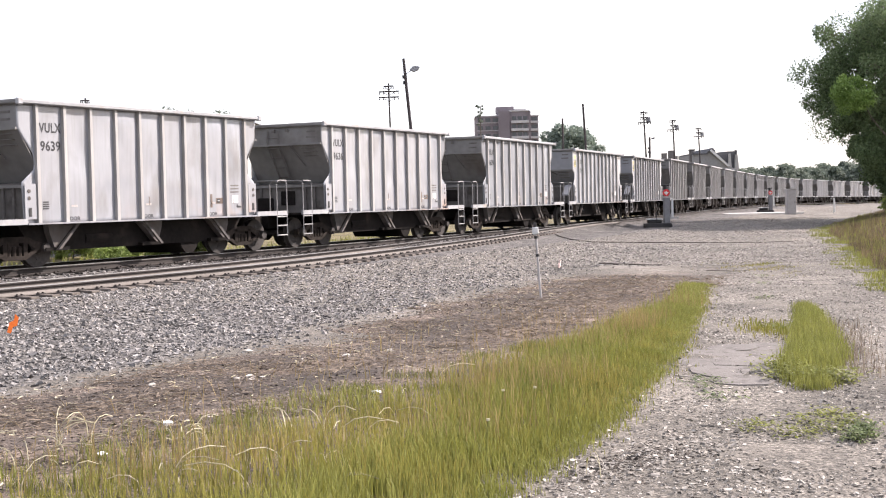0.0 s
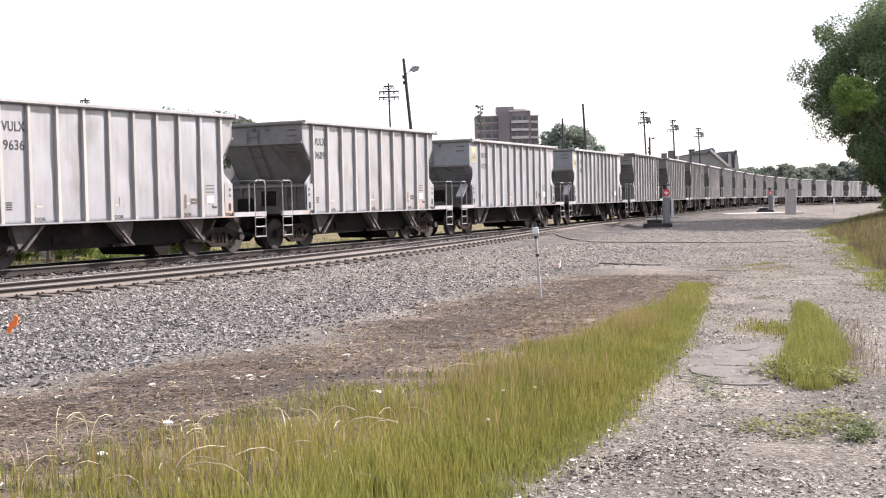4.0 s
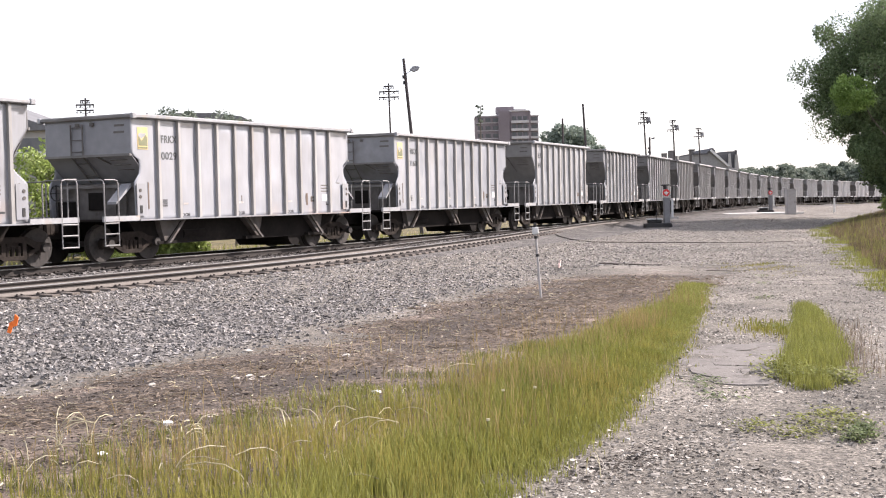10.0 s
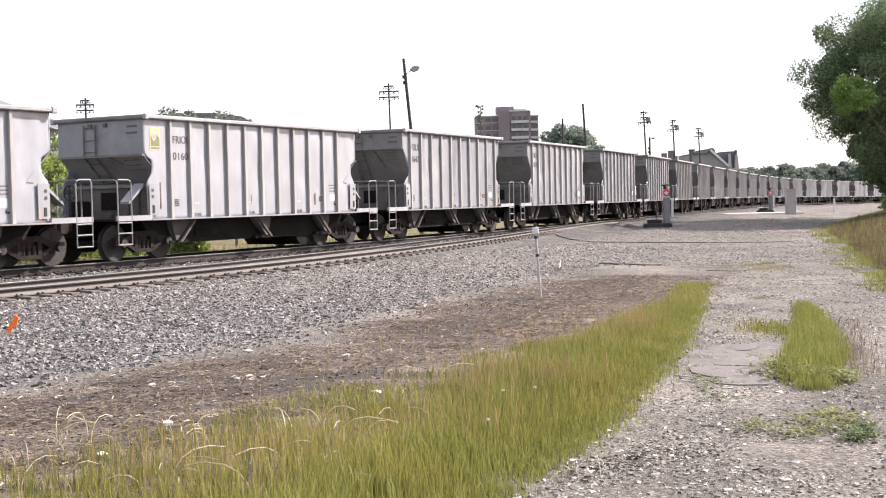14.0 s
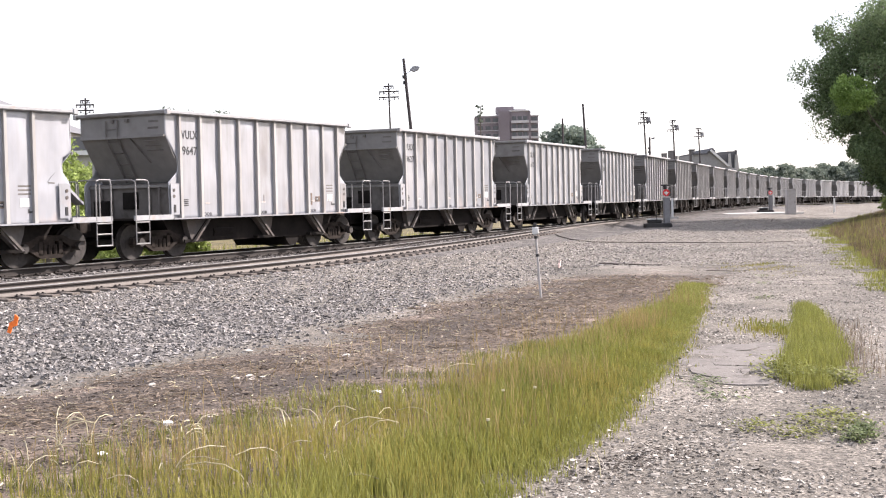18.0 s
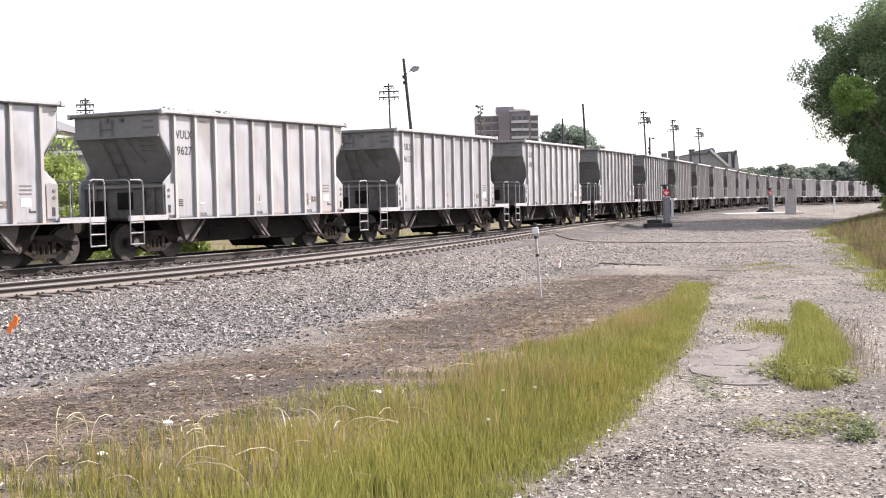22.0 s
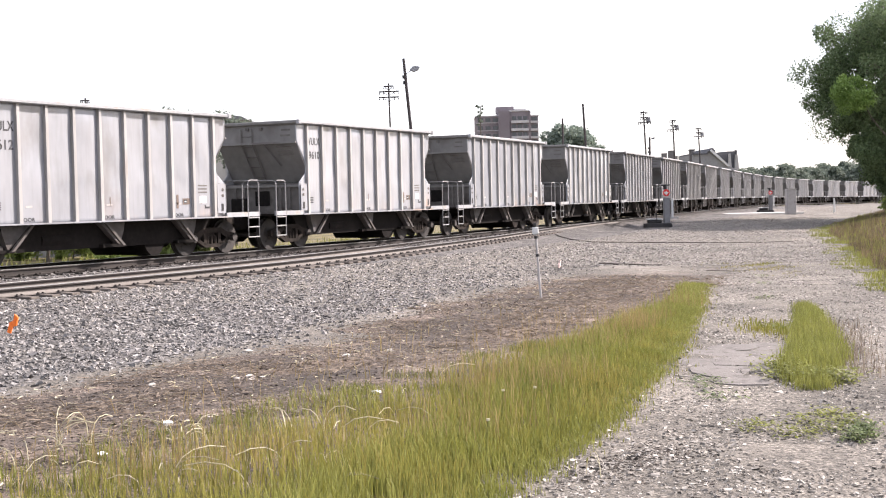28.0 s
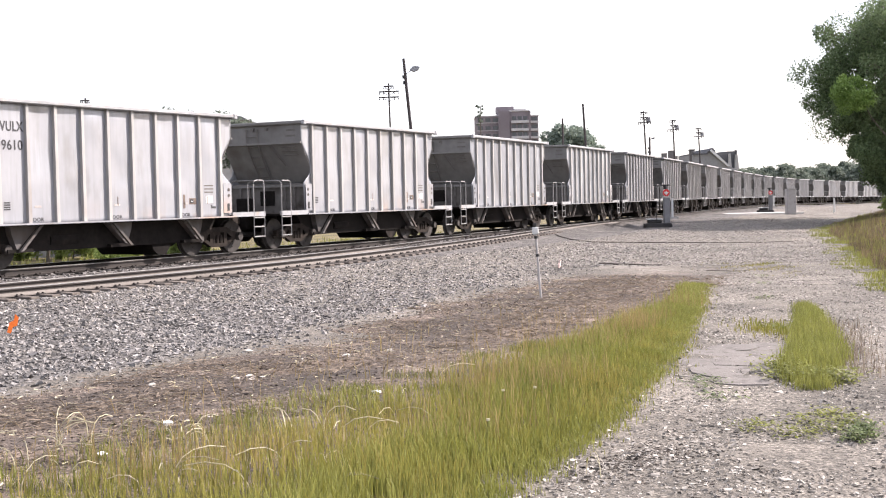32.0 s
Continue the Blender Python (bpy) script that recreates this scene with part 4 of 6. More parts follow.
def railway(name, off, up, label, ties, s0, s1, dusty=False):
    t = thing(name, label, "railway track", kind="structure")
    for side in (-0.753, 0.753):
        v, f = sweep(WEB, off, side, up, s0, s1, 2.0)
        r = part("rail", cloud_mesh("rail", v, f, RAIL_WEB), None, t)
        v, f = sweep(HEAD, off, side, up, s0, s1, 2.0)
        part("rail_head", cloud_mesh("rail_head", v, f, RAIL_HEAD), None, r, "worn bright steel running surface")
        if dusty:
            v, f = sweep(FOOT, off, side, up, s0, s1, 2.0)
            part("rail_foot", cloud_mesh("rail_foot", v, f, RAIL_FOOT_LIT), None, r, "dusty rail foot in a pale sunlit tone")
    tie_me = part("sleeper", one_box(-0.115, 0.115, -1.3, 1.3, -0.18, 0, bevel=0.015), TIE if dusty else TIE_DARK, t)
    plate_me = part("tie_plate", one_box(-0.09, 0.09, -0.17, 0.17, 0.0, 0.018, bevel=0.004), RAIL_WEB, tie_me)
    spike = bmesh.new()
    for sx in (-0.06, 0.06):
        for sy in (-0.1, 0.1):
            box(spike, sx - 0.012, sx + 0.012, sy - 0.02, sy + 0.02, 0.018, 0.045)
    spike_me = part("spikes", spike, RAIL_WEB, tie_me)
    rr = random.Random(int(off * 10) + 5)
    for i, s in enumerate(ties):
        m = Matrix.Translation(on_track(s, siding(s, off)[0], up * siding(s, off)[1] - 0.172)) @ Matrix.Rotation(math.pi / 2 - np.interp(s, S, TH) + rr.uniform(-0.02, 0.02), 4, "Z")
        if i == 0:
            o = tie_me
        else:
            o = new("sleeper", tie_me.data)
            o.parent = t
            for me in (plate_me.data, spike_me.data):
                q = new("tie_plate" if me is plate_me.data else "spikes", me)
                q.parent = o
                q.location = (0, -0.753, 0)
        o.matrix_basis = m
    plate_me.location = spike_me.location = (0, -0.753, 0)
    return t


railway("near_track", NEAR_TRACK, NEAR_DROP, "rusty rails on weathered wooden sleepers in ballast", np.arange(-14, 51, 0.53), -40, 66, True)
railway("train_track", 0.0, 0.0, "rails under a moving goods train", np.arange(-14, 50, 0.53), -60, 420)

# ---- hopper cars ----
V_CAR = dict(L=12.08, a=1.657, n=10, p=0.8467, e=0.554, H=3.855, straight=3.2, notch=0.50, notch_z=2.42, deep=0.80)
R_CAR = dict(L=13.117, a=1.478, n=11, p=0.7965, e=1.0, H=3.695, straight=2.68, notch=0.32, notch_z=2.36, deep=0.74)
SILL, HW, SHEET = 1.04, 1.606, 1.445
CAR_LABEL = "light grey open hopper car with ribbed sides"


DOOR_TEXT = text_mesh("DOOR", 0.125, LETTER)


def hopper_car(kind, name="hopper_car"):
    """Built round its middle at rail height; +x points to its trailing end, -y to the camera's side."""
    c = thing(name, CAR_LABEL, "hopper car", group="goods train")
    L, H = kind["L"], kind["H"]
    x0, x1 = -L / 2 + kind["a"], L / 2 - kind["a"]
    st, nt, nz = kind["straight"], kind["notch"], kind["notch_z"]

    def outline(inset=0.0, top=H - 0.06):
        left = [(0.02, top), (0.02, st), (nt - 0.04, nz + 0.22), (nt, nz), (nt - 0.03, nz - 0.16), (0.10, 1.98), (0.13, SILL + 0.12)]
        return [(x0 + a + inset, z) for a, z in left] + [(x1 - a - inset, z) for a, z in left[::-1]]

    ends = outline()
    half = len(ends) // 2
    zs = np.array([q[1] for q in ends[:half]][::-1])
    xl, xr = np.array([q[0] for q in ends[:half]][::-1]), np.array([q[0] for q in ends[half:]])
    for y in (-1, 1):
        nz_, nx_ = 30, 110
        zg = np.linspace(SILL, H - 0.06, nz_)
        u = np.linspace(0, 1, nx_)
        X = np.interp(zg, zs, xl)[:, None] * (1 - u) + np.interp(zg, zs, xr)[:, None] * u
        Z = np.repeat(zg[:, None], nx_, 1)
        phase = (X - x0 - kind["e"]) / kind["p"]
        wob = 0.020 * lumps(X, Z * 1.4, 2.4, 8 + y) * np.abs(np.sin(math.pi * phase)) + 0.006 * lumps(X, Z, 0.9, 18 + y)
        wob = wob * smooth(H - Z, 0.06, 0.4) * smooth(Z, 1.72, 2.1) * smooth(phase, 1.0, 1.25)
        v = np.concatenate([np.stack([X, y * (SHEET + wob), Z], -1).reshape(-1, 3), np.stack([X, y * (SHEET - 0.012 + wob), Z], -1).reshape(-1, 3)])
        i = np.arange(nz_ * nx_).reshape(nz_, nx_)
        q = np.stack([i[:-1, :-1], i[:-1, 1:], i[1:, 1:], i[1:, :-1]], -1).reshape(-1, 4)
        k = nz_ * nx_
        rim = np.concatenate([i[0, :], i[1:, -1], i[-1, -2::-1], i[-2:0:-1, 0]])
        edge = np.stack([rim, np.roll(rim, -1), np.roll(rim, -1) + k, rim + k], -1)
        if y < 0:
            f = np.concatenate([q, q[:, ::-1] + k, edge[:, ::-1]])
        else:
            f = np.concatenate([q[:, ::-1], q + k, edge])
        part("side_sheet", cloud_mesh("side_sheet", v, f, PAINT if kind is V_CAR else PAINT_WHITE, smooth=True), None, c, "dusty light grey steel side")
    # end walls: the outline's own ends, as sheets between the sides
    deep = kind["deep"]
    left = [(0.03, H - 0.06), (0.03, st), (deep, 2.0)]
    for sgn, xe in ((1, x0), (-1, x1)):
        bm = bmesh.new()
        pts = [(xe + sgn * a, z) for a, z in left]
        pts += [(x + sgn * 0.02, z) for x, z in pts[::-1]]
        prism(bm, pts, -SHEET + 0.008, SHEET - 0.008)
        ew = part("end_wall", bm, PAINT_END if kind is V_CAR else PAINT_END_PALE, c, "sloping end sheet in a shaded grey")
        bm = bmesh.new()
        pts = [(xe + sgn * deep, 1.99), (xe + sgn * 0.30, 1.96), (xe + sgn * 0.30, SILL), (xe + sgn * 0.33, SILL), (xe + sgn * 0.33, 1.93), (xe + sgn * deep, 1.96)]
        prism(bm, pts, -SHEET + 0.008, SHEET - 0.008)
        part("bulkhead", bm, BULKHEAD, ew, "dirty bulkhead over the platform, overhang shade in its colour")
        bm = bmesh.new()
        q = xe + sgn * 0.02
        box(bm, min(q, q - sgn * 0.05), max(q, q - sgn * 0.05), -SHEET, SHEET, st - 0.03, st + 0.03)
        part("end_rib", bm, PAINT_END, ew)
        # ladder, brace and grab irons on the slope
        run = lambda z, lift: xe + sgn * (float(np.interp(z, [q[1] for q in left[::-1]], [q[0] for q in left[::-1]])) - lift)
        for yy in (0.12, 0.52):
            part("end_ladder_rail", tube(bmesh.new(), [(run(z, 0.045), yy, z) for z in (H - 0.2, st, nz, 2.02)], 0.022, 5), BULKHEAD, ew)
        for z in (3.42, 3.1, 2.8, 2.5, 2.2):
            if z < H - 0.25:
                part("end_ladder_rung", tube(bmesh.new(), [(run(z, 0.05), 0.12, z), (run(z, 0.05), 0.52, z)], 0.014, 5), BULKHEAD, ew)
        part("end_brace", tube(bmesh.new(), [(run(st, 0.04), -0.28, st), (run(nz + 0.1, 0.04), -0.62, nz + 0.1)], 0.02, 4), BULKHEAD, ew)
        for z in (st - 0.12, st - 0.24, st - 0.36):
            part("grab_iron", tube(bmesh.new(), [(run(z, 0.0), -0.68, z), (run(z, 0.06), -0.7, z), (run(z, 0.06), -1.18, z), (run(z, 0.0), -1.2, z)], 0.013, 5), BULKHEAD, ew)
        for yy in (0.3, -0.2):
            part("end_bracket", one_box(*sorted((run(H, 0.0), run(H, 0.07))), yy - 0.05, yy + 0.05, H - 0.26, H - 0.17), BULKHEAD, ew)
        bm = bmesh.new()
        q = xe + sgn * 0.30
        box(bm, min(q, q - sgn * 0.03), max(q, q - sgn * 0.03), -0.26, 0.26, 1.3, 1.75)
        part("hatch", bm, GRIME, ew, "dark opening in the end bulkhead")
        bm = one_box(min(q, q - sgn * 0.07), max(q, q - sgn * 0.07), -SHEET + 0.02, SHEET - 0.02, 1.86, 1.93)
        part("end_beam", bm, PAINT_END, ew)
        for yy in (-1.0, -0.66, 0.66, 1.0):
            part("end_stiffener", one_box(min(q, q - sgn * 0.06), max(q, q - sgn * 0.06), yy - 0.03, yy + 0.03, SILL, 1.86), BULKHEAD, ew)
    # inner slopes and floor keep the load space closed
    bm = bmesh.new()
    prism(bm, [(x0 + 0.2, st), (x1 - 0.2, st), (x1 - 1.3, nz - 0.1), (x0 + 1.3, nz - 0.1)], -SHEET + 0.09, SHEET - 0.09)
    part("load", bm, ROADSTONE, c, "crushed stone load below the rim")
    # rim
    for y in (-1, 1):
        ya, yb = sorted((y * (SHEET - 0.05), y * HW))
        part("side_rim", one_box(x0 - 0.02, x1 + 0.02, ya, yb, H - 0.10, H, bevel=0.02), PAINT_SILL, c, "bright top chord")
    for xe in (x0, x1):
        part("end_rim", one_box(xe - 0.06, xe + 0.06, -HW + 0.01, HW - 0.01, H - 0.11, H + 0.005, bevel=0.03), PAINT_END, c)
        for y in (-HW + 0.03, HW - 0.03):
            part("rim_corner", one_box(xe - 0.08, xe + 0.08, y - 0.05, y + 0.05, H - 0.13, H + 0.02, bevel=0.02), PAINT_SILL, c)
    # side posts, each a folded channel
    post = None
    for i in range(kind["n"]):
        x = x0 + kind["e"] + i * kind["p"]
        for y in (-1, 1):
            if post is None:
                bm = bmesh.new()
                prism(bm, [(-0.05, 0.0), (0.05, 0.0), (0.04, H - 0.1 - SILL), (-0.04, H - 0.1 - SILL)], -0.086, 0)
                post = part("side_post", bm, POST, c)
                o = post
            else:
                o = new("side_post", post.data)
                o.parent = c
            o.matrix_basis = pose(x, y * SHEET, SILL, 0, 0, 0 if y < 0 else 180)
    # side sill, platforms, steps, handrails
    for y in (-1, 1):
        ya, yb = sorted((y * 1.40, y * 1.585))
        part("side_sill", one_box(x0 + 0.15, x1 - 0.15, ya, yb, SILL - 0.025, SILL + 0.012), PAINT, c)
    for sgn, xe, xo in ((1, x0, -L / 2), (-1, x1, L / 2)):
        out = xo + sgn * 0.36
        inn = xe + sgn * 0.16
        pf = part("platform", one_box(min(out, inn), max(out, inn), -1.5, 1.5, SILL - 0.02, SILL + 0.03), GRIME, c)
        for y in (-1, 1):
            ya, yb = sorted((y * 1.50, y * 1.56))
            part("platform_edge", one_box(min(out, inn), max(out, inn), ya, yb, SILL - 0.02, SILL + 0.11), PAINT_SILL, pf, "white painted edge of the end platform")
            px_in, px_out = out + sgn * 0.52, out + sgn * 0.03
            hr = bmesh.new()
            zt = 2.04
            tube(hr, [(px_in, y * 1.55, SILL), (px_in, y * 1.55, zt - 0.12), (px_in - sgn * 0.03, y * 1.55, zt - 0.03), (px_in - sgn * 0.12, y * 1.55, zt), (px_out + sgn * 0.02, y * 1.55, zt)], 0.02, 6)
            tube(hr, [(px_out, y * 1.55, SILL), (px_out, y * 1.55, zt - 0.10), (px_out, y * 1.52, zt - 0.03), (px_out, y * 1.42, zt), (px_out, y * 0.45, zt), (px_out, y * 0.36, zt - 0.08), (px_out, y * 0.36, SILL)], 0.02, 6)
            part("handrail", hr, RAILING, pf, "dull grey tubular handrail")
            ld = bmesh.new()
            for q in (px_in, px_out):
                tube(ld, [(q, y * 1.55, SILL), (q, y * 1.55, 0.42)], 0.016, 5)
            for z in (0.44, 0.72, 0.98):
                tube(ld, [(px_in, y * 1.55, z), (px_out, y * 1.55, z)], 0.02, 5)
            part("step_ladder", ld, RAILING, pf, "dull grey steps below the platform")
            q = inn - sgn * 0.02
            part("corner_plate", one_box(min(q, q + sgn * 0.34), max(q, q + sgn * 0.34), *sorted((y * 1.485, y * 1.50)), SILL + 0.10, 1.95), PAINT, pf)
            for zz in (1.62, 1.78):
                part("rivet_plate", disc(bmesh.new(), (q + sgn * 0.12, y * 1.505, zz), "y", 0.045, 0.012, 10), CHUTE, pf)
            part("jacking_slot", one_box(min(q + sgn * 0.1, q + sgn * 0.18), max(q + sgn * 0.1, q + sgn * 0.18), *sorted((y * 1.50, y * 1.512)), SILL + 0.16, SILL + 0.36), DARK, pf)
        part("brake_box", one_box(min(inn - sgn * 0.5, inn - sgn * 0.2), max(inn - sgn * 0.5, inn - sgn * 0.2), 0.3, 0.75, SILL + 0.03, SILL + 0.5, bevel=0.03), GRIME, pf)
        cp = bmesh.new()
        box(cp, min(out, xo), max(out, xo), -0.09, 0.09, 0.76, 0.98, bevel=0.03)
        box(cp, min(xo - sgn * 0.06, xo + sgn * 0.16), max(xo - sgn * 0.06, xo + sgn * 0.16), -0.17, 0.15, 0.70, 1.02, bevel=0.04)
        part("coupler", cp, TRUCK, c, "rusty cast coupler")
        part("draft_sill", one_box(min(out, inn + sgn * 1.4), max(out, inn + sgn * 1.4), -0.28, 0.28, 0.62, SILL - 0.02), GRIME, c)
        tube_bm = tube(bmesh.new(), [(out, 0.5, 0.75), (xo + sgn * 0.05, 0.42, 0.45), (xo, 0.3, 0.4)], 0.025, 5)
        part("air_hose", tube_bm, DARK, c)
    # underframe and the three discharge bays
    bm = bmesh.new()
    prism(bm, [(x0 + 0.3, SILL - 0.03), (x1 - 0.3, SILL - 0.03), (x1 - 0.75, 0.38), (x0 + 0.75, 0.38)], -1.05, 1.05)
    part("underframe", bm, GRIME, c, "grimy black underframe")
    for k, (fx, way) in enumerate(((-0.34, 1), (0.03, -1), (0.34, -1))):
        xb = fx * (x1 - x0)
        bay = bmesh.new()
        prism(bay, [(xb - 0.34 * way, SILL - 0.05), (xb + 0.5 * way, SILL - 0.05), (xb - 0.10 * way, 0.46), (xb - 0.16 * way, 0.46), (xb - 0.30 * way, 0.80)], -1.22, 1.22)
        b = part("hopper_bay", bay, CHUTE, c, "dusty grey discharge chute")
        for y in (-1, 1):
            fl = bmesh.new()
            xt, xl = xb + 0.5 * way, xb - 0.10 * way
            pts = [(xt, SILL - 0.05), (xt - 0.09 * way, SILL - 0.05), (xl - 0.09 * way, 0.42), (xl, 0.42)]
            prism(fl, pts if way > 0 else pts[::-1], *sorted((y * 1.32, y * 1.39)))
            part("chute_flange", fl, CHUTE, b)
        part("gate", one_box(xb - 0.4, xb + 0.35, -1.2, 1.2, 0.38, 0.46), GRIME, b)
    oc = bmesh.new()
    prism(oc, [(x1 - 2.95, 0.55), (x1 - 2.95 + 0.95, 0.55), (x1 - 2.2, 0.22), (x1 - 2.32, 0.10), (x1 - 2.62, 0.10), (x1 - 2.78, 0.24)], -1.0, 1.0)
    part("outlet", oc, GRIME, c, "black rounded outlet close over the rail")
    res = tube(bmesh.new(), [(x0 + 2.4, -0.95, 0.62), (x0 + 3.3, -0.95, 0.62)], 0.16, 10)
    part("air_reservoir", res, GRIME, c)
    # trucks
    for xt in (-L / 2 + 1.87, L / 2 - 1.87):
        tb = bmesh.new()
        box(tb, -0.2, 0.2, -1.0, 1.0, 0.42, 0.66, bevel=0.04)
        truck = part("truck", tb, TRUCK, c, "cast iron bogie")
        truck.location = (xt, 0, 0)
        for y in (-1, 1):
            sf = bmesh.new()
            for pts in ([(-1.06, 0.56), (-0.62, 0.62), (-0.36, 0.74), (0.36, 0.74), (0.62, 0.62), (1.06, 0.56), (1.06, 0.40), (0.72, 0.38), (0.34, 0.60), (-0.34, 0.60), (-0.72, 0.38), (-1.06, 0.40)],
                        [(-0.75, 0.44), (-0.3, 0.20), (0.3, 0.20), (0.75, 0.44), (0.62, 0.46), (0.26, 0.30), (-0.26, 0.30), (-0.62, 0.46)],
                        [(-0.36, 0.28), (-0.24, 0.28), (-0.24, 0.66), (-0.36, 0.66)], [(0.24, 0.28), (0.36, 0.28), (0.36, 0.66), (0.24, 0.66)]):
                prism(sf, pts, *sorted((y * 0.92, y * 1.06)))
            for q in (-0.16, 0, 0.16):
                tube(sf, [(q, y * 0.99, 0.28), (q, y * 0.99, 0.52)], 0.06, 8)
            frame_part = part("side_frame", sf, TRUCK, truck)
            for q in (-0.85, 0.85):
                part("bearing_cap", disc(bmesh.new(), (q, y * 1.10, 0.457), "y", 0.11, 0.14, 10), WHEEL, truck)
        for q in (-0.85, 0.85):
            ws = bmesh.new()
            tube(ws, [(0, -1.05, 0), (0, 1.05, 0)], 0.08, 8)
            for y in (-1, 1):
                for ya, yb, ra, rb in ((0.70, 0.735, 0.485, 0.485), (0.735, 0.835, 0.457, 0.452)):
                    tube(ws, [(0, y * ya, 0), (0, y * yb, 0)], ra, 28, rb)
                tube(ws, [(0, y * 0.83, 0), (0, y * 0.88, 0)], 0.16, 12, 0.13)
                for k in range(4):
                    an = k * math.pi / 2
                    ca, sa = math.cos(an), math.sin(an)
                    tube(ws, [(0.25 * ca, y * 0.836, 0.25 * sa), (0.25 * ca, y * 0.845, 0.25 * sa)], 0.045, 6)
            w = part("wheelset", ws, WHEEL, truck, "steel wheels on an axle")
            w.location = (q, 0, 0.457)
    # stencils: rows of small marks along the bottom of the side
    y = -SHEET - 0.007
    for i in range(1, kind["n"] - 1):
        x = x0 + kind["e"] + (i + 0.35) * kind["p"]
        if i % 3 == 1:
            part("stencil_mark", one_box(x - 0.1, x + 0.1, y, y + 0.003, 1.40, 1.45), FADED, c)
        if i % 4 == 0:
            part("stencil_mark", one_box(x + 0.02, x + 0.045, y, y + 0.003, 1.4, 1.62), RUSTY, c)
        if i % 3 == 1:
            door = part("lettering", DOOR_TEXT, None, c, "small black stencilled word")
            door.matrix_basis = pose(x - 0.06, y + 0.003, SILL + 0.045) @ Matrix.Diagonal((1.15, 1, 1, 1))
    x = x0 + kind["e"] + 0.16
    for k in range(4):
        part("data_mark", one_box(x, x + 0.18, y, y + 0.004, 1.36 + k * 0.05, 1.39 + k * 0.05), LETTER, c)
    x = x1 - kind["e"] - kind["p"] * 0.55
    for k in range(3):
        part("stencil_mark", one_box(x - 0.2, x + 0.16, y, y + 0.003, 1.70 + k * 0.09, 1.735 + k * 0.09), BULKHEAD, c)
    part("notice_plate", one_box(x - 0.15, x + 0.13, y, y + 0.004, 1.42, 1.62), WHITE, c, "small white paper notice")
    bm = bmesh.new()
    prism(bm, [(x + 0.06, 1.28), (x + 0.26, 1.28), (x + 0.26, 1.33), (x + 0.11, 1.33), (x + 0.11, 1.37), (x + 0.06, 1.37)], y, y + 0.003)
    part("stencil_mark", bm, LETTER, c)
    xq = x - kind["p"]
    part("data_panel", one_box(xq + 0.02, xq + 0.3, y, y + 0.004, 1.40, 1.56), RUSTY, c, "brown repainted data panel")
    part("data_panel", one_box(xq - 0.22, xq - 0.14, y, y + 0.004, 1.30, 1.66), RUSTY, c, "narrow brown repainted strip")
    np_ = part("notice_plate", one_box(xq + 0.06, xq + 0.18, y - 0.004, y - 0.001, 1.43, 1.53), LETTER, c, "small black notice plate")
    part("stencil_mark", one_box(xq + 0.08, xq + 0.16, y - 0.008, y - 0.005, 1.47, 1.49), WHITE, np_)
    for k in range(2):
        part("end_mark", one_box(x0 + 0.018, x0 + 0.034, -1.24, -0.92 + 0.03 * k, H - 0.30 - k * 0.17, H - 0.245 - k * 0.17), BULKHEAD, c)
    return c


def lettering(car, kind, lines):
    x0 = -kind["L"] / 2 + kind["a"]
    rows, at, size, wide = (0.72, 0.53, 0.31, (0.66, 0.60)) if kind is V_CAR else (0.69, 0.57, 0.27, (0.62, 0.60))
    xm = x0 + kind["e"] + kind["p"] * at
    for k, text in enumerate(lines):
        me = text_mesh(text, size, LETTER if kind is V_CAR else LETTER_WORN)
        o = part("lettering", me, None, car, "black stencilled letters" if k == 0 else "black stencilled figures")
        w = max(v.co.x for v in me.vertices) - min(v.co.x for v in me.vertices)
        o.matrix_basis = pose(xm, -SHEET - 0.005, kind["H"] - rows - (0.42 if kind is V_CAR else 0.43) * k) @ Matrix.Diagonal((wide[k] / w, 1, 1, 1))


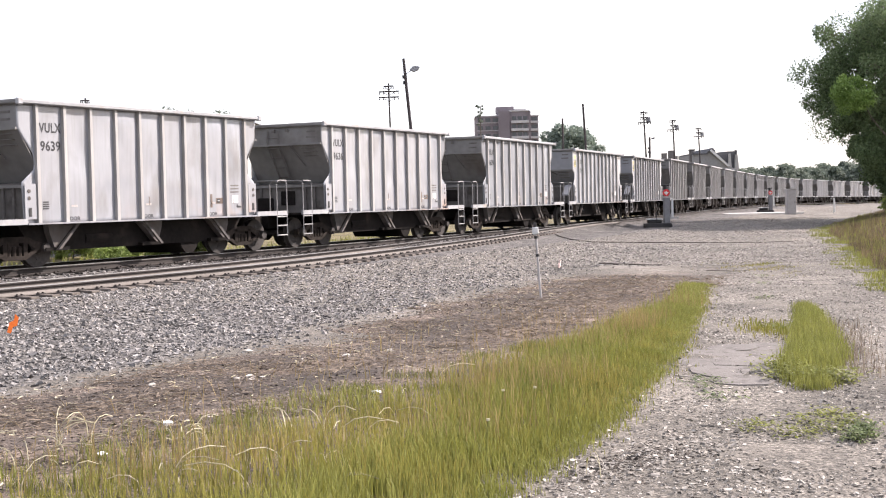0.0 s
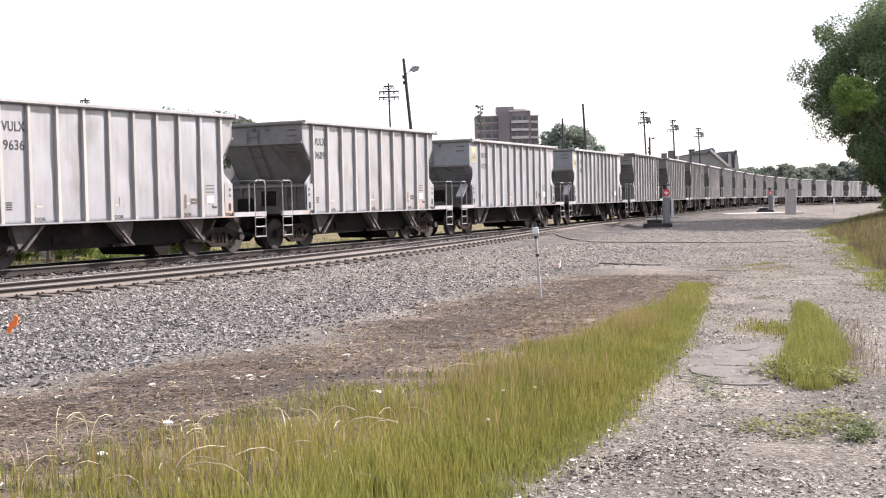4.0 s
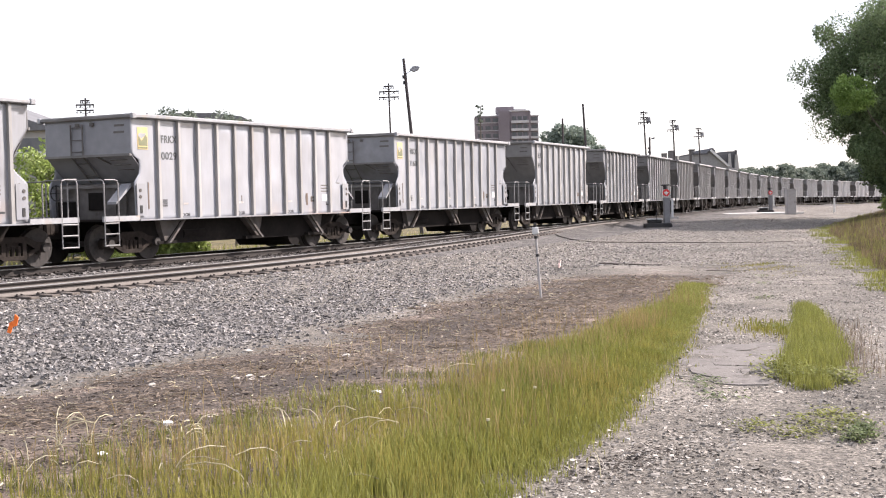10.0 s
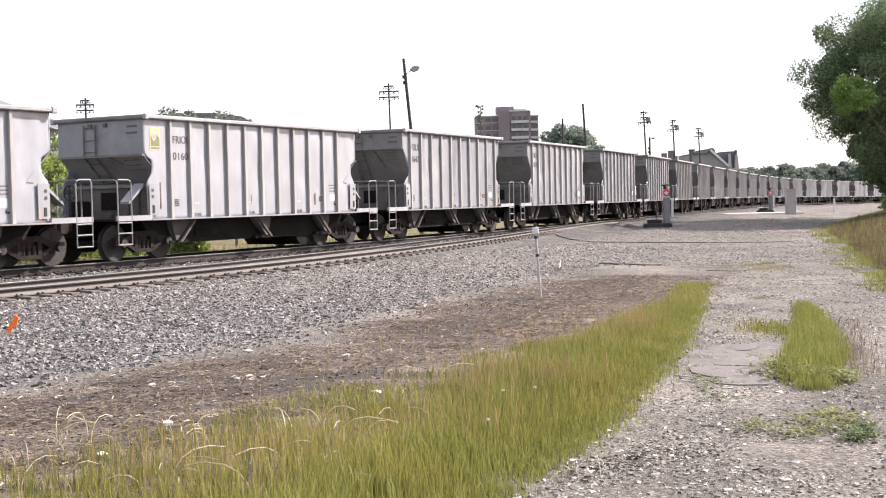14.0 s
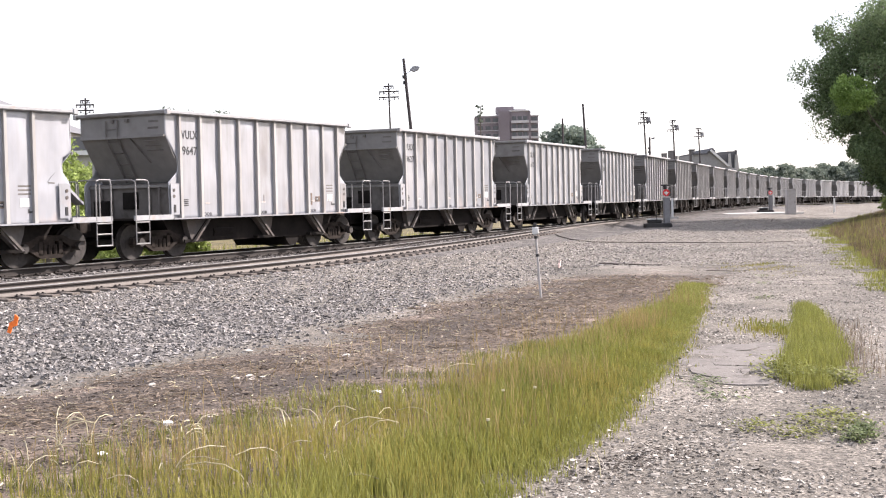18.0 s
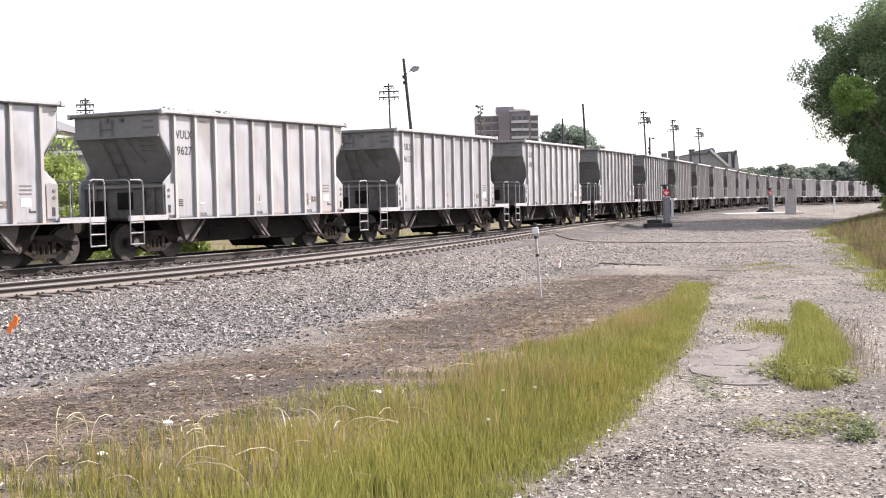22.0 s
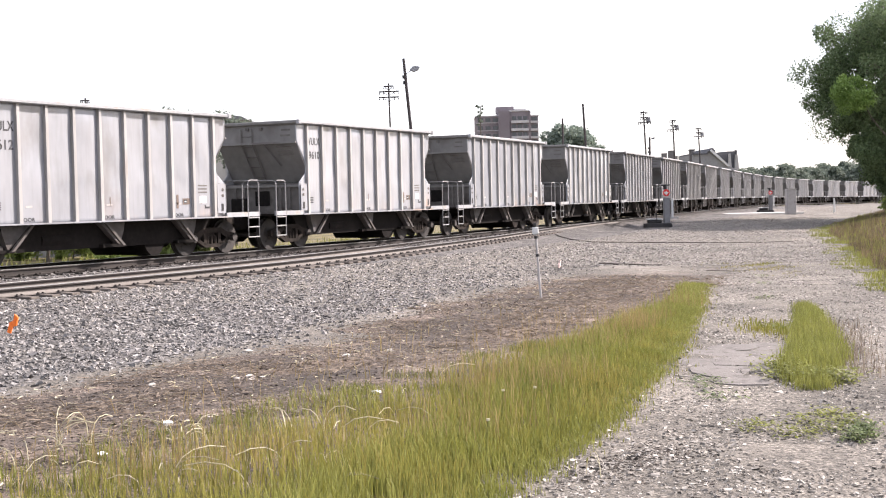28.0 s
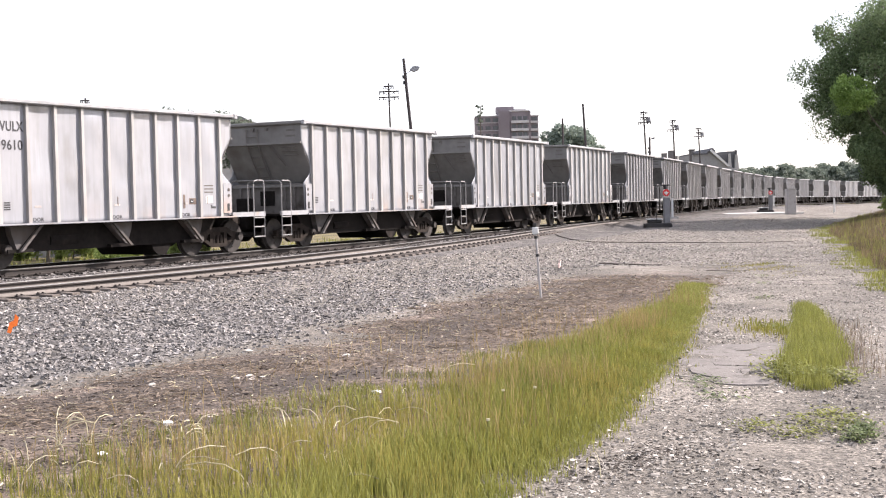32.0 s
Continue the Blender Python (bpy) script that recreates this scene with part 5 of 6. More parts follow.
def logo(car, kind):
    """A yellow panel with a green and white figure of plain shapes."""
    x = -kind["L"] / 2 + kind["a"] + 0.46
    z = kind["H"] - 0.59
    ya, yb = -SHEET - 0.008, -SHEET - 0.002
    p = part("logo_panel", one_box(x - 0.19, x + 0.19, ya, yb, z - 0.29, z + 0.27), YELLOW, car, "faded yellow emblem panel")
    bm = bmesh.new()
    prism(bm, [(x - 0.16, z - 0.2), (x + 0.17, z - 0.2), (x + 0.17, z + 0.02), (x + 0.1, z + 0.08), (x + 0.02, z - 0.02), (x - 0.05, z - 0.07), (x - 0.16, z + 0.05)], ya - 0.005, ya - 0.001)
    part("logo_figure", bm, GREEN, p, "green shape on the emblem")
    bm = bmesh.new()
    prism(bm, [(x - 0.17, z + 0.05), (x - 0.05, z - 0.02), (x + 0.06, z + 0.04), (x + 0.15, z + 0.14), (x + 0.02, z + 0.11), (x - 0.12, z + 0.13)], ya - 0.005, ya - 0.001)
    part("logo_figure", bm, PAINT_SILL, p, "white shape on the emblem")
    part("logo_bar", one_box(x - 0.17, x + 0.17, ya - 0.005, ya - 0.001, z - 0.27, z - 0.225), GREEN, p)
    xb = -kind["L"] / 2 + kind["a"] + 0.60
    part("rust_bar", one_box(xb, xb + 0.045, ya, yb, 1.3, 1.98), RUSTY, car, "narrow rust-brown upright strip")
    for k in range(4):
        part("stencil_mark", one_box(xb - 0.16, xb - 0.07, ya, yb, 1.52 + k * 0.1, 1.58 + k * 0.1), FADED, car)
    for sgn, xe in ((1, -kind["L"] / 2 + kind["a"]), (-1, kind["L"] / 2 - kind["a"])):
        bm = bmesh.new()
        pts = [(xe + sgn * 0.12, 1.96), (xe - sgn * 0.42, 1.50), (xe - sgn * 0.42, 1.44), (xe + sgn * 0.12, 1.86)]
        prism(bm, pts, -SHEET + 0.12, -SHEET + 0.42)
        part("slope_plate", bm, PAINT, car, "pale slanted plate on the end platform")
        bm = bmesh.new()
        ring = [Vector((xe - sgn * 0.55, 0.55 + 0.2 * math.cos(q), 1.75 + 0.2 * math.sin(q))) for q in [k * math.pi / 6 for k in range(13)]]
        tube(bm, ring, 0.018, 5)
        tube(bm, [(xe - sgn * 0.55, 0.36, 1.75), (xe - sgn * 0.55, 0.74, 1.75)], 0.012, 4)
        tube(bm, [(xe - sgn * 0.55, 0.55, 1.06), (xe - sgn * 0.55, 0.55, 1.95)], 0.02, 5)
        part("brake_wheel", bm, DARK, car, "dark hand brake wheel on a post")


FIRST, LAST = -3, 27
MARKS = {1: ("FRKX", "0029"), 2: ("FRKX", "0160"), -2: ("VULX", "9639"), -1: ("VULX", "9636"), 0: ("VULX", "9609"), 3: ("VULX", "9647"), 4: ("VULX", "9627"), 5: ("VULX", "9612"), 6: ("VULX", "9610")}
is_r = lambda c: c in (1, 2)
v_model, r_model = hopper_car(V_CAR), hopper_car(R_CAR)
cars = {}
for c in range(FIRST, LAST + 1):
    kind = R_CAR if is_r(c) else V_CAR
    model = r_model if is_r(c) else v_model
    car = model if c == (1 if is_r(c) else 0) else copy_thing(model, Matrix())
    cars[c] = (car, kind)
for c in (1, 2):
    logo(*cars[c])
for c, lines in MARKS.items():
    lettering(*cars[c], lines)
    cars[c][0]["label"] = CAR_LABEL.replace("ribbed sides", "ribbed sides and black lettering")
for c in (1, 2):
    cars[c][0]["label"] = "light grey open hopper car with a yellow emblem"
start = {0: 0.0}
for c in range(0, LAST + 1):
    start[c + 1] = start[c] + cars[c][1]["L"]
for c in range(-1, FIRST - 1, -1):
    start[c] = start[c + 1] - cars[c][1]["L"]


def train_at(t):
    """How far along the line the front of the lettered car stands at t seconds."""
    return 40.281 - 3.30899 * t + 0.005917 * t * t


def car_pose(c, t):
    L = cars[c][1]["L"]
    s = start[c] + train_at(t) + L / 2
    a, b = on_track(s - 0.3 * L), on_track(s + 0.3 * L)
    d = b - a
    return Matrix.Translation((a + b) / 2) @ Euler((0, -math.atan2(d.z, math.hypot(d.x, d.y)), math.atan2(d.y, d.x))).to_matrix().to_4x4()


def motions():
    walk(flag_cloth, [(i * 0.4, pose(0, 0, 0, 0, 0, 34 * math.sin(0.9 * i) + 18 * math.sin(2.3 * i + 1))) for i in range(81)])
    for c, (car, kind) in cars.items():
        walk(car, [(t, car_pose(c, t)) for t in range(0, 33, 2)])
        if c > 9:
            continue
        for w in car.children_recursive:
            if w.name.split(".")[0] == "wheelset":
                q = w.location.copy()
                rows = []
                for i in range(0, 161):
                    t = i * 0.2
                    rows.append((t, Matrix.Translation(q) @ Matrix.Rotation((train_at(t) - train_at(0)) / 0.457, 4, "Y")))
                walk(w, rows)

# ---- trees ----
def leaf_cloud(rng, centres, radii, per, size, flat=0.85):
    """Small leaf-clump faces, thickest near the skins of many overlapping lumps."""
    cs, rs = np.asarray(centres), np.asarray(radii)
    k = len(cs)
    n = k * per
    d = rng.normal(0, 1, (k, per, 3))
    d /= np.linalg.norm(d, axis=2, keepdims=True)
    rad = rng.uniform(0.3, 1.0, (k, per, 1)) ** 0.55 * rng.uniform(0.85, 1.2, (k, per, 1))
    p = (cs[:, None] + d * rad * rs[:, None, None] * np.array([1, 1, flat])).reshape(-1, 3)
    u = rng.normal(0, 1, (n, 3))
    u /= np.linalg.norm(u, axis=1, keepdims=True)
    w = np.cross(u, rng.normal(0, 1, (n, 3)))
    w /= np.linalg.norm(w, axis=1, keepdims=True)
    s = (size * rng.uniform(0.5, 1.4, (n, 1)))
    v = np.stack([p - u * s, p + w * s * 0.55, p + u * s, p - w * s * 0.45 + np.cross(u, w) * s * 0.3], 1)
    return v.reshape(-1, 3), np.arange(4 * n).reshape(-1, 4)


def tree(name, label, height, crown, lumps_n, lump, per, size, leaf, seed, trunk_r=0.25, category="tree", hollow=0.55, under=None, lean=0.0):
    """A trunk with limbs, and a crown of leaf clumps in an uneven egg: crown = (middle height, half width, half height)."""
    r = np.random.RandomState(seed)
    t = thing(name, label, category)
    mid, cw, ch = crown
    bm = bmesh.new()
    tube(bm, [(0, 0, -0.5), (0.1 + lean * 0.2, 0, mid * 0.4), (lean * 0.7, 0.15, mid * 0.8), (0.1 + lean, 0, mid + ch * 0.5)], trunk_r, 8, trunk_r * 0.3)
    cs, rs = [], []
    for i in range(lumps_n):
        d = r.normal(0, 1, 3)
        d /= np.linalg.norm(d)
        rad = (hollow + (1 - hollow) * r.uniform(0, 1)) * (1 - lump / cw * 0.6)
        c = Vector((lean + d[0] * cw * rad, d[1] * cw * rad, mid + d[2] * ch * rad))
        if under and c.z < under[1] + under[2] * (c.x - under[0]):
            continue
        cs.append(c)
        rs.append(lump * r.uniform(0.6, 1.3))
        if i % 2 == 0:
            root = Vector((0.05 + lean, 0.05, max(mid - ch * 0.8, min(mid + ch * 0.4, c.z - 0.35 * math.hypot(c.x - lean, c.y)))))
            tube(bm, [root, root.lerp(c, 0.55) + Vector((0, 0, 0.04 * ch)), c], trunk_r * 0.28, 5, trunk_r * 0.06)
    part("trunk", bm, BARK, t)
    v, f = leaf_cloud(r, cs, rs, per, size)
    part("crown", cloud_mesh("crown", v, f, leaf), None, t)
    return t


def put(ob, x, y, turn=0.0, sink=0.0):
    z, _, _ = ground_at(np.array([x]), np.array([y]))
    ob.matrix_basis = pose(x, y, float(z[0]) - sink, 0, 0, turn)
    return ob


# trees over the bank; their skirts rise towards the tracks
put(tree("broadleaf_tree", "large green broadleaf tree over a weedy bank", 15, (8.0, 7.1, 5.2), 330, 0.95, 620, 0.07, LEAF, 51, 0.4, under=(-5.9, 6.3, -1.1)), 27.15, 72)
put(tree("broadleaf_tree", "tall green broadleaf tree behind a bank", 19, (8.0, 8.0, 8.5), 150, 1.4, 420, 0.12, LEAF, 52, 0.45, under=(-8.0, 9.0, -1.0)), 35.5, 84)
put(tree("broadleaf_tree", "light green young tree leaning over a bank", 7.5, (6.0, 1.3, 1.15), 24, 0.4, 420, 0.06, LEAF_FRESH, 54, 0.05, lean=-3.6), 25.0, 65.5)
put(tree("broadleaf_tree", "dark green low tree hanging over a bank", 7, (3.3, 2.7, 2.5), 70, 0.7, 520, 0.075, LEAF, 53, 0.2, under=(-2.6, 4.3, -1.0)), 25.1, 70)
put(tree("shrub", "dull green shrub at the foot of trees", 4, (1.3, 2.6, 1.6), 44, 0.6, 260, 0.12, LEAF_LIGHT, 56, 0.08, "shrub"), 31.5, 84)
put(tree("shrub", "dark green shrub at the foot of trees", 4, (1.5, 2.6, 1.8), 44, 0.7, 280, 0.12, LEAF, 57, 0.08, "shrub"), 33.6, 88)
put(tree("shrub", "dark green shrub at the foot of trees", 4, (1.9, 2.2, 2.0), 40, 0.7, 280, 0.12, LEAF, 58, 0.08, "shrub"), 27.2, 72)

# behind the train on the left
put(tree("bush", "sunlit green bush beyond the tracks", 5.4, (2.7, 3.0, 2.6), 46, 0.7, 260, 0.10, LEAF_LIGHT, 61, 0.1, "bush"), -16.4, 52)
put(tree("bush", "sunlit green bush before a garage", 4.6, (2.7, 2.0, 2.2), 40, 0.6, 300, 0.09, LEAF_LIGHT, 55, 0.09, "bush"), -14.6, 56)
hedge = put(tree("hedge_bush", "low green hedge bush before a garage", 1.8, (0.8, 1.5, 0.9), 34, 0.4, 220, 0.08, LEAF_LIGHT, 70, 0.05, "bush"), -17.0, 57.5)
hedge["group"] = "hedge before the garage"
for hx, hy in ((-19.4, 57.9), (-21.9, 57.6), (-24.3, 58.0), (-26.8, 58.4)):
    put(copy_thing(hedge, Matrix()), hx, hy, hx * 31)
put(tree("bush", "low green bush beyond the tracks", 3.0, (1.2, 1.9, 1.3), 26, 0.5, 200, 0.10, LEAF_LIGHT, 67, 0.08, "bush"), -9.0, 42)
put(tree("bush", "low bright green bush beyond the tracks", 1.2, (0.4, 1.0, 0.5), 30, 0.3, 160, 0.06, LEAF_LIGHT, 60, 0.04, "bush"), -12.2, 47.5)
put(tree("sparse_tree", "thin-topped green tree beyond the tracks", 7.3, (5.7, 2.6, 2.2), 54, 0.5, 150, 0.09, LEAF_WOODS, 62, 0.1), -13.9, 68)
put(tree("sparse_tree", "thin-topped green tree beyond the tracks", 7.3, (5.8, 1.7, 1.9), 30, 0.45, 110, 0.09, LEAF_WOODS, 63, 0.1), -11.5, 70)
put(tree("sparse_tree", "low green tree beyond the tracks", 6.6, (5.1, 2.2, 1.9), 36, 0.5, 140, 0.10, LEAF_WOODS, 64, 0.1), -16.4, 69)
put(tree("broadleaf_tree", "hazy green tree beside a brick tower", 17, (10.8, 6.4, 6.2), 110, 1.2, 190, 0.28, LEAF_HAZED, 65, 0.4), 23.2, 225)
put(tree("broadleaf_tree", "hazy green tree beside a brick tower", 15, (9.5, 4.4, 5.0), 40, 1.0, 150, 0.28, LEAF_HAZED, 66, 0.3), 20.2, 232)
put(tree("broadleaf_tree", "dark small tree beside a bare pole", 12, (8.8, 1.6, 3.4), 20, 0.8, 130, 0.26, LEAF, 68, 0.25), 27.2, 222)

# far woods, tree by tree
far_tree = tree("far_tree", "distant hazy green tree in a line of woods", 14, (7.5, 6.0, 6.8), 34, 1.9, 110, 0.5, LEAF_WOODS, 71, 0.4)
far_tree["group"] = "distant woods"
rr = random.Random(9)
for k in range(40):
    yy = 285 + rr.uniform(-15, 70)
    side = 0.222 + k * 0.0037 + rr.uniform(-0.002, 0.002)
    top = np.interp(side, [0.225, 0.25, 0.275, 0.295, 0.31, 0.345], [7.0, 8.2, 7.4, 7.6, 9.0, 8.5]) * yy / 280 + 3.0
    top *= rr.uniform(0.82, 1.04)
    m = pose(side * yy * 1.065, yy, -3.0, 0, 0, rr.uniform(0, 360)) @ Matrix.Diagonal((top / 13, top / 13, top / 14.3, 1))
    if k == 0:
        far_tree.matrix_basis = m
    else:
        copy_thing(far_tree, Matrix()).matrix_basis = m

# ---- poles ----
def wooden_pole(name, label, top, radius, lean, arms=(), lamp=False, box_at=None):
    """top: where its head stands. lean: degrees to the west."""
    x, y, z = top
    h = z + 1.6
    t = thing(name, label, "utility pole", pose(x + h * math.sin(radians(lean)), y, z - h, 0, -lean, 0))
    part("shaft", tube(bmesh.new(), [(0, 0, 0), (0, 0, h * 0.5), (0, 0, h)], radius, 10, radius * 0.7), POLE, t)
    for drop, w in arms:
        zz = h - drop
        a = part("crossarm", one_box(-w / 2, w / 2, -radius - 0.1, -radius, zz - 0.065, zz + 0.065), POLE, t)
        for q in (-0.47, -0.27, 0.27, 0.47):
            bm = bmesh.new()
            tube(bm, [(q * w, -radius - 0.05, zz - 0.05), (q * w, -radius - 0.05, zz - 0.13)], 0.025, 6)
            tube(bm, [(q * w, -radius - 0.05, zz - 0.13), (q * w, -radius - 0.05, zz - 0.25)], 0.055, 6, 0.07)
            part("insulator", bm, POLE, a)
        br = bmesh.new()
        for q in (-1, 1):
            tube(br, [(q * w * 0.3, -radius - 0.05, zz - 0.05), (0, -radius - 0.03, zz - 0.4)], 0.025, 4)
        part("brace", br, POLE, a)
    if box_at:
        zz = h - box_at
        part("transformer", one_box(radius + 0.15, radius + 0.65, -0.2, 0.2, zz - 0.6, zz - 0.05, bevel=0.05), METAL, t, "pale grey transformer case")
        part("bracket", one_box(0, radius + 0.2, -0.05, 0.05, zz - 0.4, zz - 0.3), POLE, t)
    if lamp:
        z0 = h - (1.0 if lamp is True else lamp)
        k = 1.0 if lamp is True else 0.6
        part("lamp_arm", tube(bmesh.new(), [(0.05, 0, z0), (0.22 * k, 0, z0 + 0.12 * k), (0.42 * k, 0, z0 + 0.2 * k)], 0.03 * k, 6), METAL, t)
        bm = bmesh.new()
        prism(bm, [(a * k, z0 + b * k) for a, b in ((0.3, 0.24), (0.5, 0.42), (0.75, 0.46), (0.98, 0.36), (0.82, 0.16), (0.55, 0.1))], -0.2 * k, 0.2 * k)
        part("lamp_head", bm, METAL, t, "grey street lamp head")
        part("clamp", one_box(-radius - 0.06, -radius + 0.05, -0.06, 0.06, h - 1.25, h - 1.05), DARK, t)
        part("clamp", one_box(-radius - 0.06, -radius + 0.05, -0.06, 0.06, h - 1.62, h - 1.42), DARK, t)
    return t


wooden_pole("street_light_pole", "dark leaning wooden pole with a street lamp", (-2.23, 80, 10.34), 0.135, 4.7, lamp=True)
wooden_pole("telegraph_pole", "dark pole with three crossarms beyond the train", (-4.83, 120, 12.43), 0.11, 1.0, arms=((0.28, 0.95), (0.78, 1.9), (1.32, 1.9)))
wooden_pole("telegraph_pole", "dark pole with crossarms beyond the tracks", (-30.88, 110, 10.85), 0.11, 0.0, arms=((0.25, 0.8), (0.62, 1.6), (1.1, 1.5)))
wooden_pole("bare_pole", "plain dark wooden pole", (12.48, 110, 9.36), 0.13, 2.8)
wooden_pole("bare_pole", "short plain dark wooden pole", (11.65, 120, 8.74), 0.13, 0.0)
for top in ((24.2, 150, 11.22), (31.33, 170, 11.3), (38.87, 190, 11.19)):
    wooden_pole("telegraph_pole", "dark pole with crossarms and a pale transformer", top, 0.13, 2.6, arms=((0.15, 0.9), (0.75, 0.9), (1.35, 1.6)), box_at=0.7)
wooden_pole("street_light_pole", "short dark pole with a small lamp beyond the train", (21.57, 130, 7.23), 0.14, 0.0, lamp=0.3)

# wires between the crossarm poles, and two high ones
def wire(a, b, sag, radius=0.012):
    a, b = Vector(a), Vector(b)
    pts = [a.lerp(b, k / 12) - Vector((0, 0, sag * 4 * (k / 12) * (1 - k / 12))) for k in range(13)]
    ob = part("overhead_wire", tube(bmesh.new(), pts, radius, 4), METAL)
    tagged(ob, "thin grey overhead wire between poles", "wire")


for q, d in ((-0.6, 1.3), (0.6, 1.3)):
    wire((24.2 + q, 149.8, 11.22 - d), (31.33 + q, 169.8, 11.3 - d), 0.3)
    wire((31.33 + q, 169.8, 11.3 - d), (38.87 + q, 189.8, 11.19 - d), 0.3)

# ---- distant buildings ----
def tower():
    t = thing("brick_tower", "brown brick apartment tower with pale balcony bands", "building", pose(14.2, 500, -2.0))
    top = 37.4

    def block(name, a, b, d0, d1, z0, z1, m, label=""):
        return part(name, one_box(a, b, d0, d1, z0, z1), m, t, label)

    block("wall", 0, 9.8, 4, 24, 0, 35.6, BRICK, "brown brick wing")
    block("parapet", -0.2, 10.0, 3.8, 24, 35.6, 36.0, BAND)
    block("wall", 9.0, 13.4, 0.5, 24, 0, top, BRICK)
    block("wall", 13.4, 21.2, 1.4, 24, 0, top - 0.2, BRICK)
    block("wall", 21.2, 25.0, 3.2, 24, 0, top - 2.0, BRICK)
    block("parapet", 13.4, 21.4, 1.0, 24, top - 0.2, top + 0.3, BAND)
    block("parapet", 21.4, 25.2, 3.0, 24, top - 2.0, top - 1.6, BAND)
    block("penthouse", 8.6, 15.6, 8, 18, top, top + 2.3, BRICK, "brick lift housing on the roof")
    block("penthouse", 15.6, 20.5, 8, 18, top, top + 1.3, BAND)
    for k in range(11):
        z = 1.6 + k * 3.1
        block("balcony", 14.0, 21.0, 0.2, 1.4, z, z + 1.0, BAND, "pale balcony band")
        for q in range(3):
            block("window", 14.4 + q * 2.2, 16.1 + q * 2.2, 1.36, 1.5, z + 1.1, z + 2.7, GLASS_DARK)
        block("balcony", 21.8, 25.0, 2.2, 3.2, z, z + 0.9, BAND, "pale balcony band")
        block("window", 22.2, 24.6, 3.16, 3.3, z + 1.0, z + 2.5, GLASS_DARK)
        for q in range(3):
            block("window", 0.9 + q * 3.0, 2.9 + q * 3.0, 3.96, 4.1, z + 0.8, z + 2.3, GLASS_DARK)
        block("sill", 0.3, 9.0, 3.8, 4.0, z + 0.3, z + 0.6, BAND)
    block("pier", 21.0, 21.8, 1.0, 4, 0, top, BRICK)
    put(tree("broadleaf_tree", "thin hazy tree beside a brick tower", 38, (34, 2.2, 5.5), 12, 0.55, 40, 0.3, LEAF_WOODS, 69, 0.4), 15.0, 470)


tower()


def station():
    t = thing("station_building", "grey gabled station building with dark roofs and chimneys", "building", pose(45.8, 230, -3.0))
    bm = bmesh.new()
    prism(bm, [(0.2, 0), (8.3, 0), (8.3, 8.4), (6.4, 9.3), (3.4, 12.0), (2.6, 11.4), (0.2, 11.3)], 0, 14)
    part("wall", bm, WALL_GREY, t, "grey gable wall")
    part("chimney", one_box(-0.05, 0.72, 1, 2.4, 0, 12.3), CHIMNEY, t)
    part("chimney_cap", one_box(-0.12, 0.8, 0.9, 2.5, 12.1, 12.35), ROOF_DARK, t)
    part("roof_edge", one_box(0.2, 2.8, -0.3, 14, 11.3, 11.55), ROOF_DARK, t)
    bm = bmesh.new()
    prism(bm, [(3.2, 12.0), (3.5, 12.25), (6.8, 9.2), (6.5, 9.0)], -0.5, 14)
    part("roof", bm, WHITE, t, "pale gable edge")
    bm = bmesh.new()
    prism(bm, [(2.6, 11.5), (3.35, 12.4), (3.55, 12.25), (2.8, 11.35)], -0.45, 14)
    part("roof", bm, ROOF_DARK, t)
    bm = bmesh.new()
    prism(bm, [(4.4, 11.5), (5.6, 11.75), (8.2, 11.85), (8.2, 8.7), (6.8, 9.3)], 1, 12)
    part("roof", bm, ROOF_DARK, t, "dark hipped roof")
    part("chimney", one_box(8.2, 8.5, 0.8, 2, 0, 12.0), ROOF_DARK, t)
    for a_, b_, top in ((6.95, 7.2, 11.4), (8.15, 8.5, 11.2)):
        bm = bmesh.new()
        prism(bm, [(a_ - 0.25, 8.4), (b_ + 0.25, 8.4), (b_, top), (a_, top)], 0.4, 1.0)
        part("dormer", bm, STUCCO, t, "pale pointed dormer")
    bm = bmesh.new()
    prism(bm, [(3.9, 11.9), (4.35, 12.6), (4.8, 11.9), (4.8, 11.2), (3.9, 11.2)], 2, 4)
    part("cupola", bm, ROOF_DARK, t)
    part("aerial", tube(bmesh.new(), [(7.5, 1.5, 11.5), (7.5, 1.5, 12.9)], 0.04, 5), METAL, t)
    t2 = thing("low_building", "low grey building with chimneys behind the train", "building", pose(35.2, 200, -3.0))
    part("wall", one_box(0, 2.7, 0, 8, 0, 8.2), GREYBOX, t2)
    for a, b, top in ((0.15, 0.9, 10.8), (1.2, 1.95, 11.2), (2.1, 2.6, 10.3)):
        part("chimney", one_box(a, b, 1, 2, 0, top), CHIMNEY, t2)


station()


def shed():
    t = thing("grey_shed", "pale shed with a low grey roof beyond the tracks", "building", pose(-23.8, 78, -1.55))
    part("wall", one_box(-22, 0, 0, 12, 0, 7.7), STUCCO, t)
    bm = bmesh.new()
    prism(bm, [(-22.3, 7.7), (0.3, 7.7), (-2.6, 8.75), (-11, 12.0), (-19.4, 8.75)], -0.4, 12.4)
    part("roof", bm, ROOF, t, "low grey pitched roof")


def garage():
    t = thing("garage", "grey-roofed garage half hidden by bushes beyond the tracks", "building", pose(-20.0, 61, -1.2))
    part("wall", one_box(-4, 3.9, 0, 4.6, 0, 5.2), STUCCO, t, "pale plain wall")
    part("fascia", one_box(-4.2, 4.15, -0.3, -0.22, 5.08, 5.3), WHITE, t, "white roof edge")
    bm = bmesh.new()
    prism(bm, [(-4.2, 5.2), (4.1, 5.2), (3.8, 5.95), (-4.2, 5.95)], -0.2, 4.8)
    part("roof", bm, ROOF, t, "low grey roof")


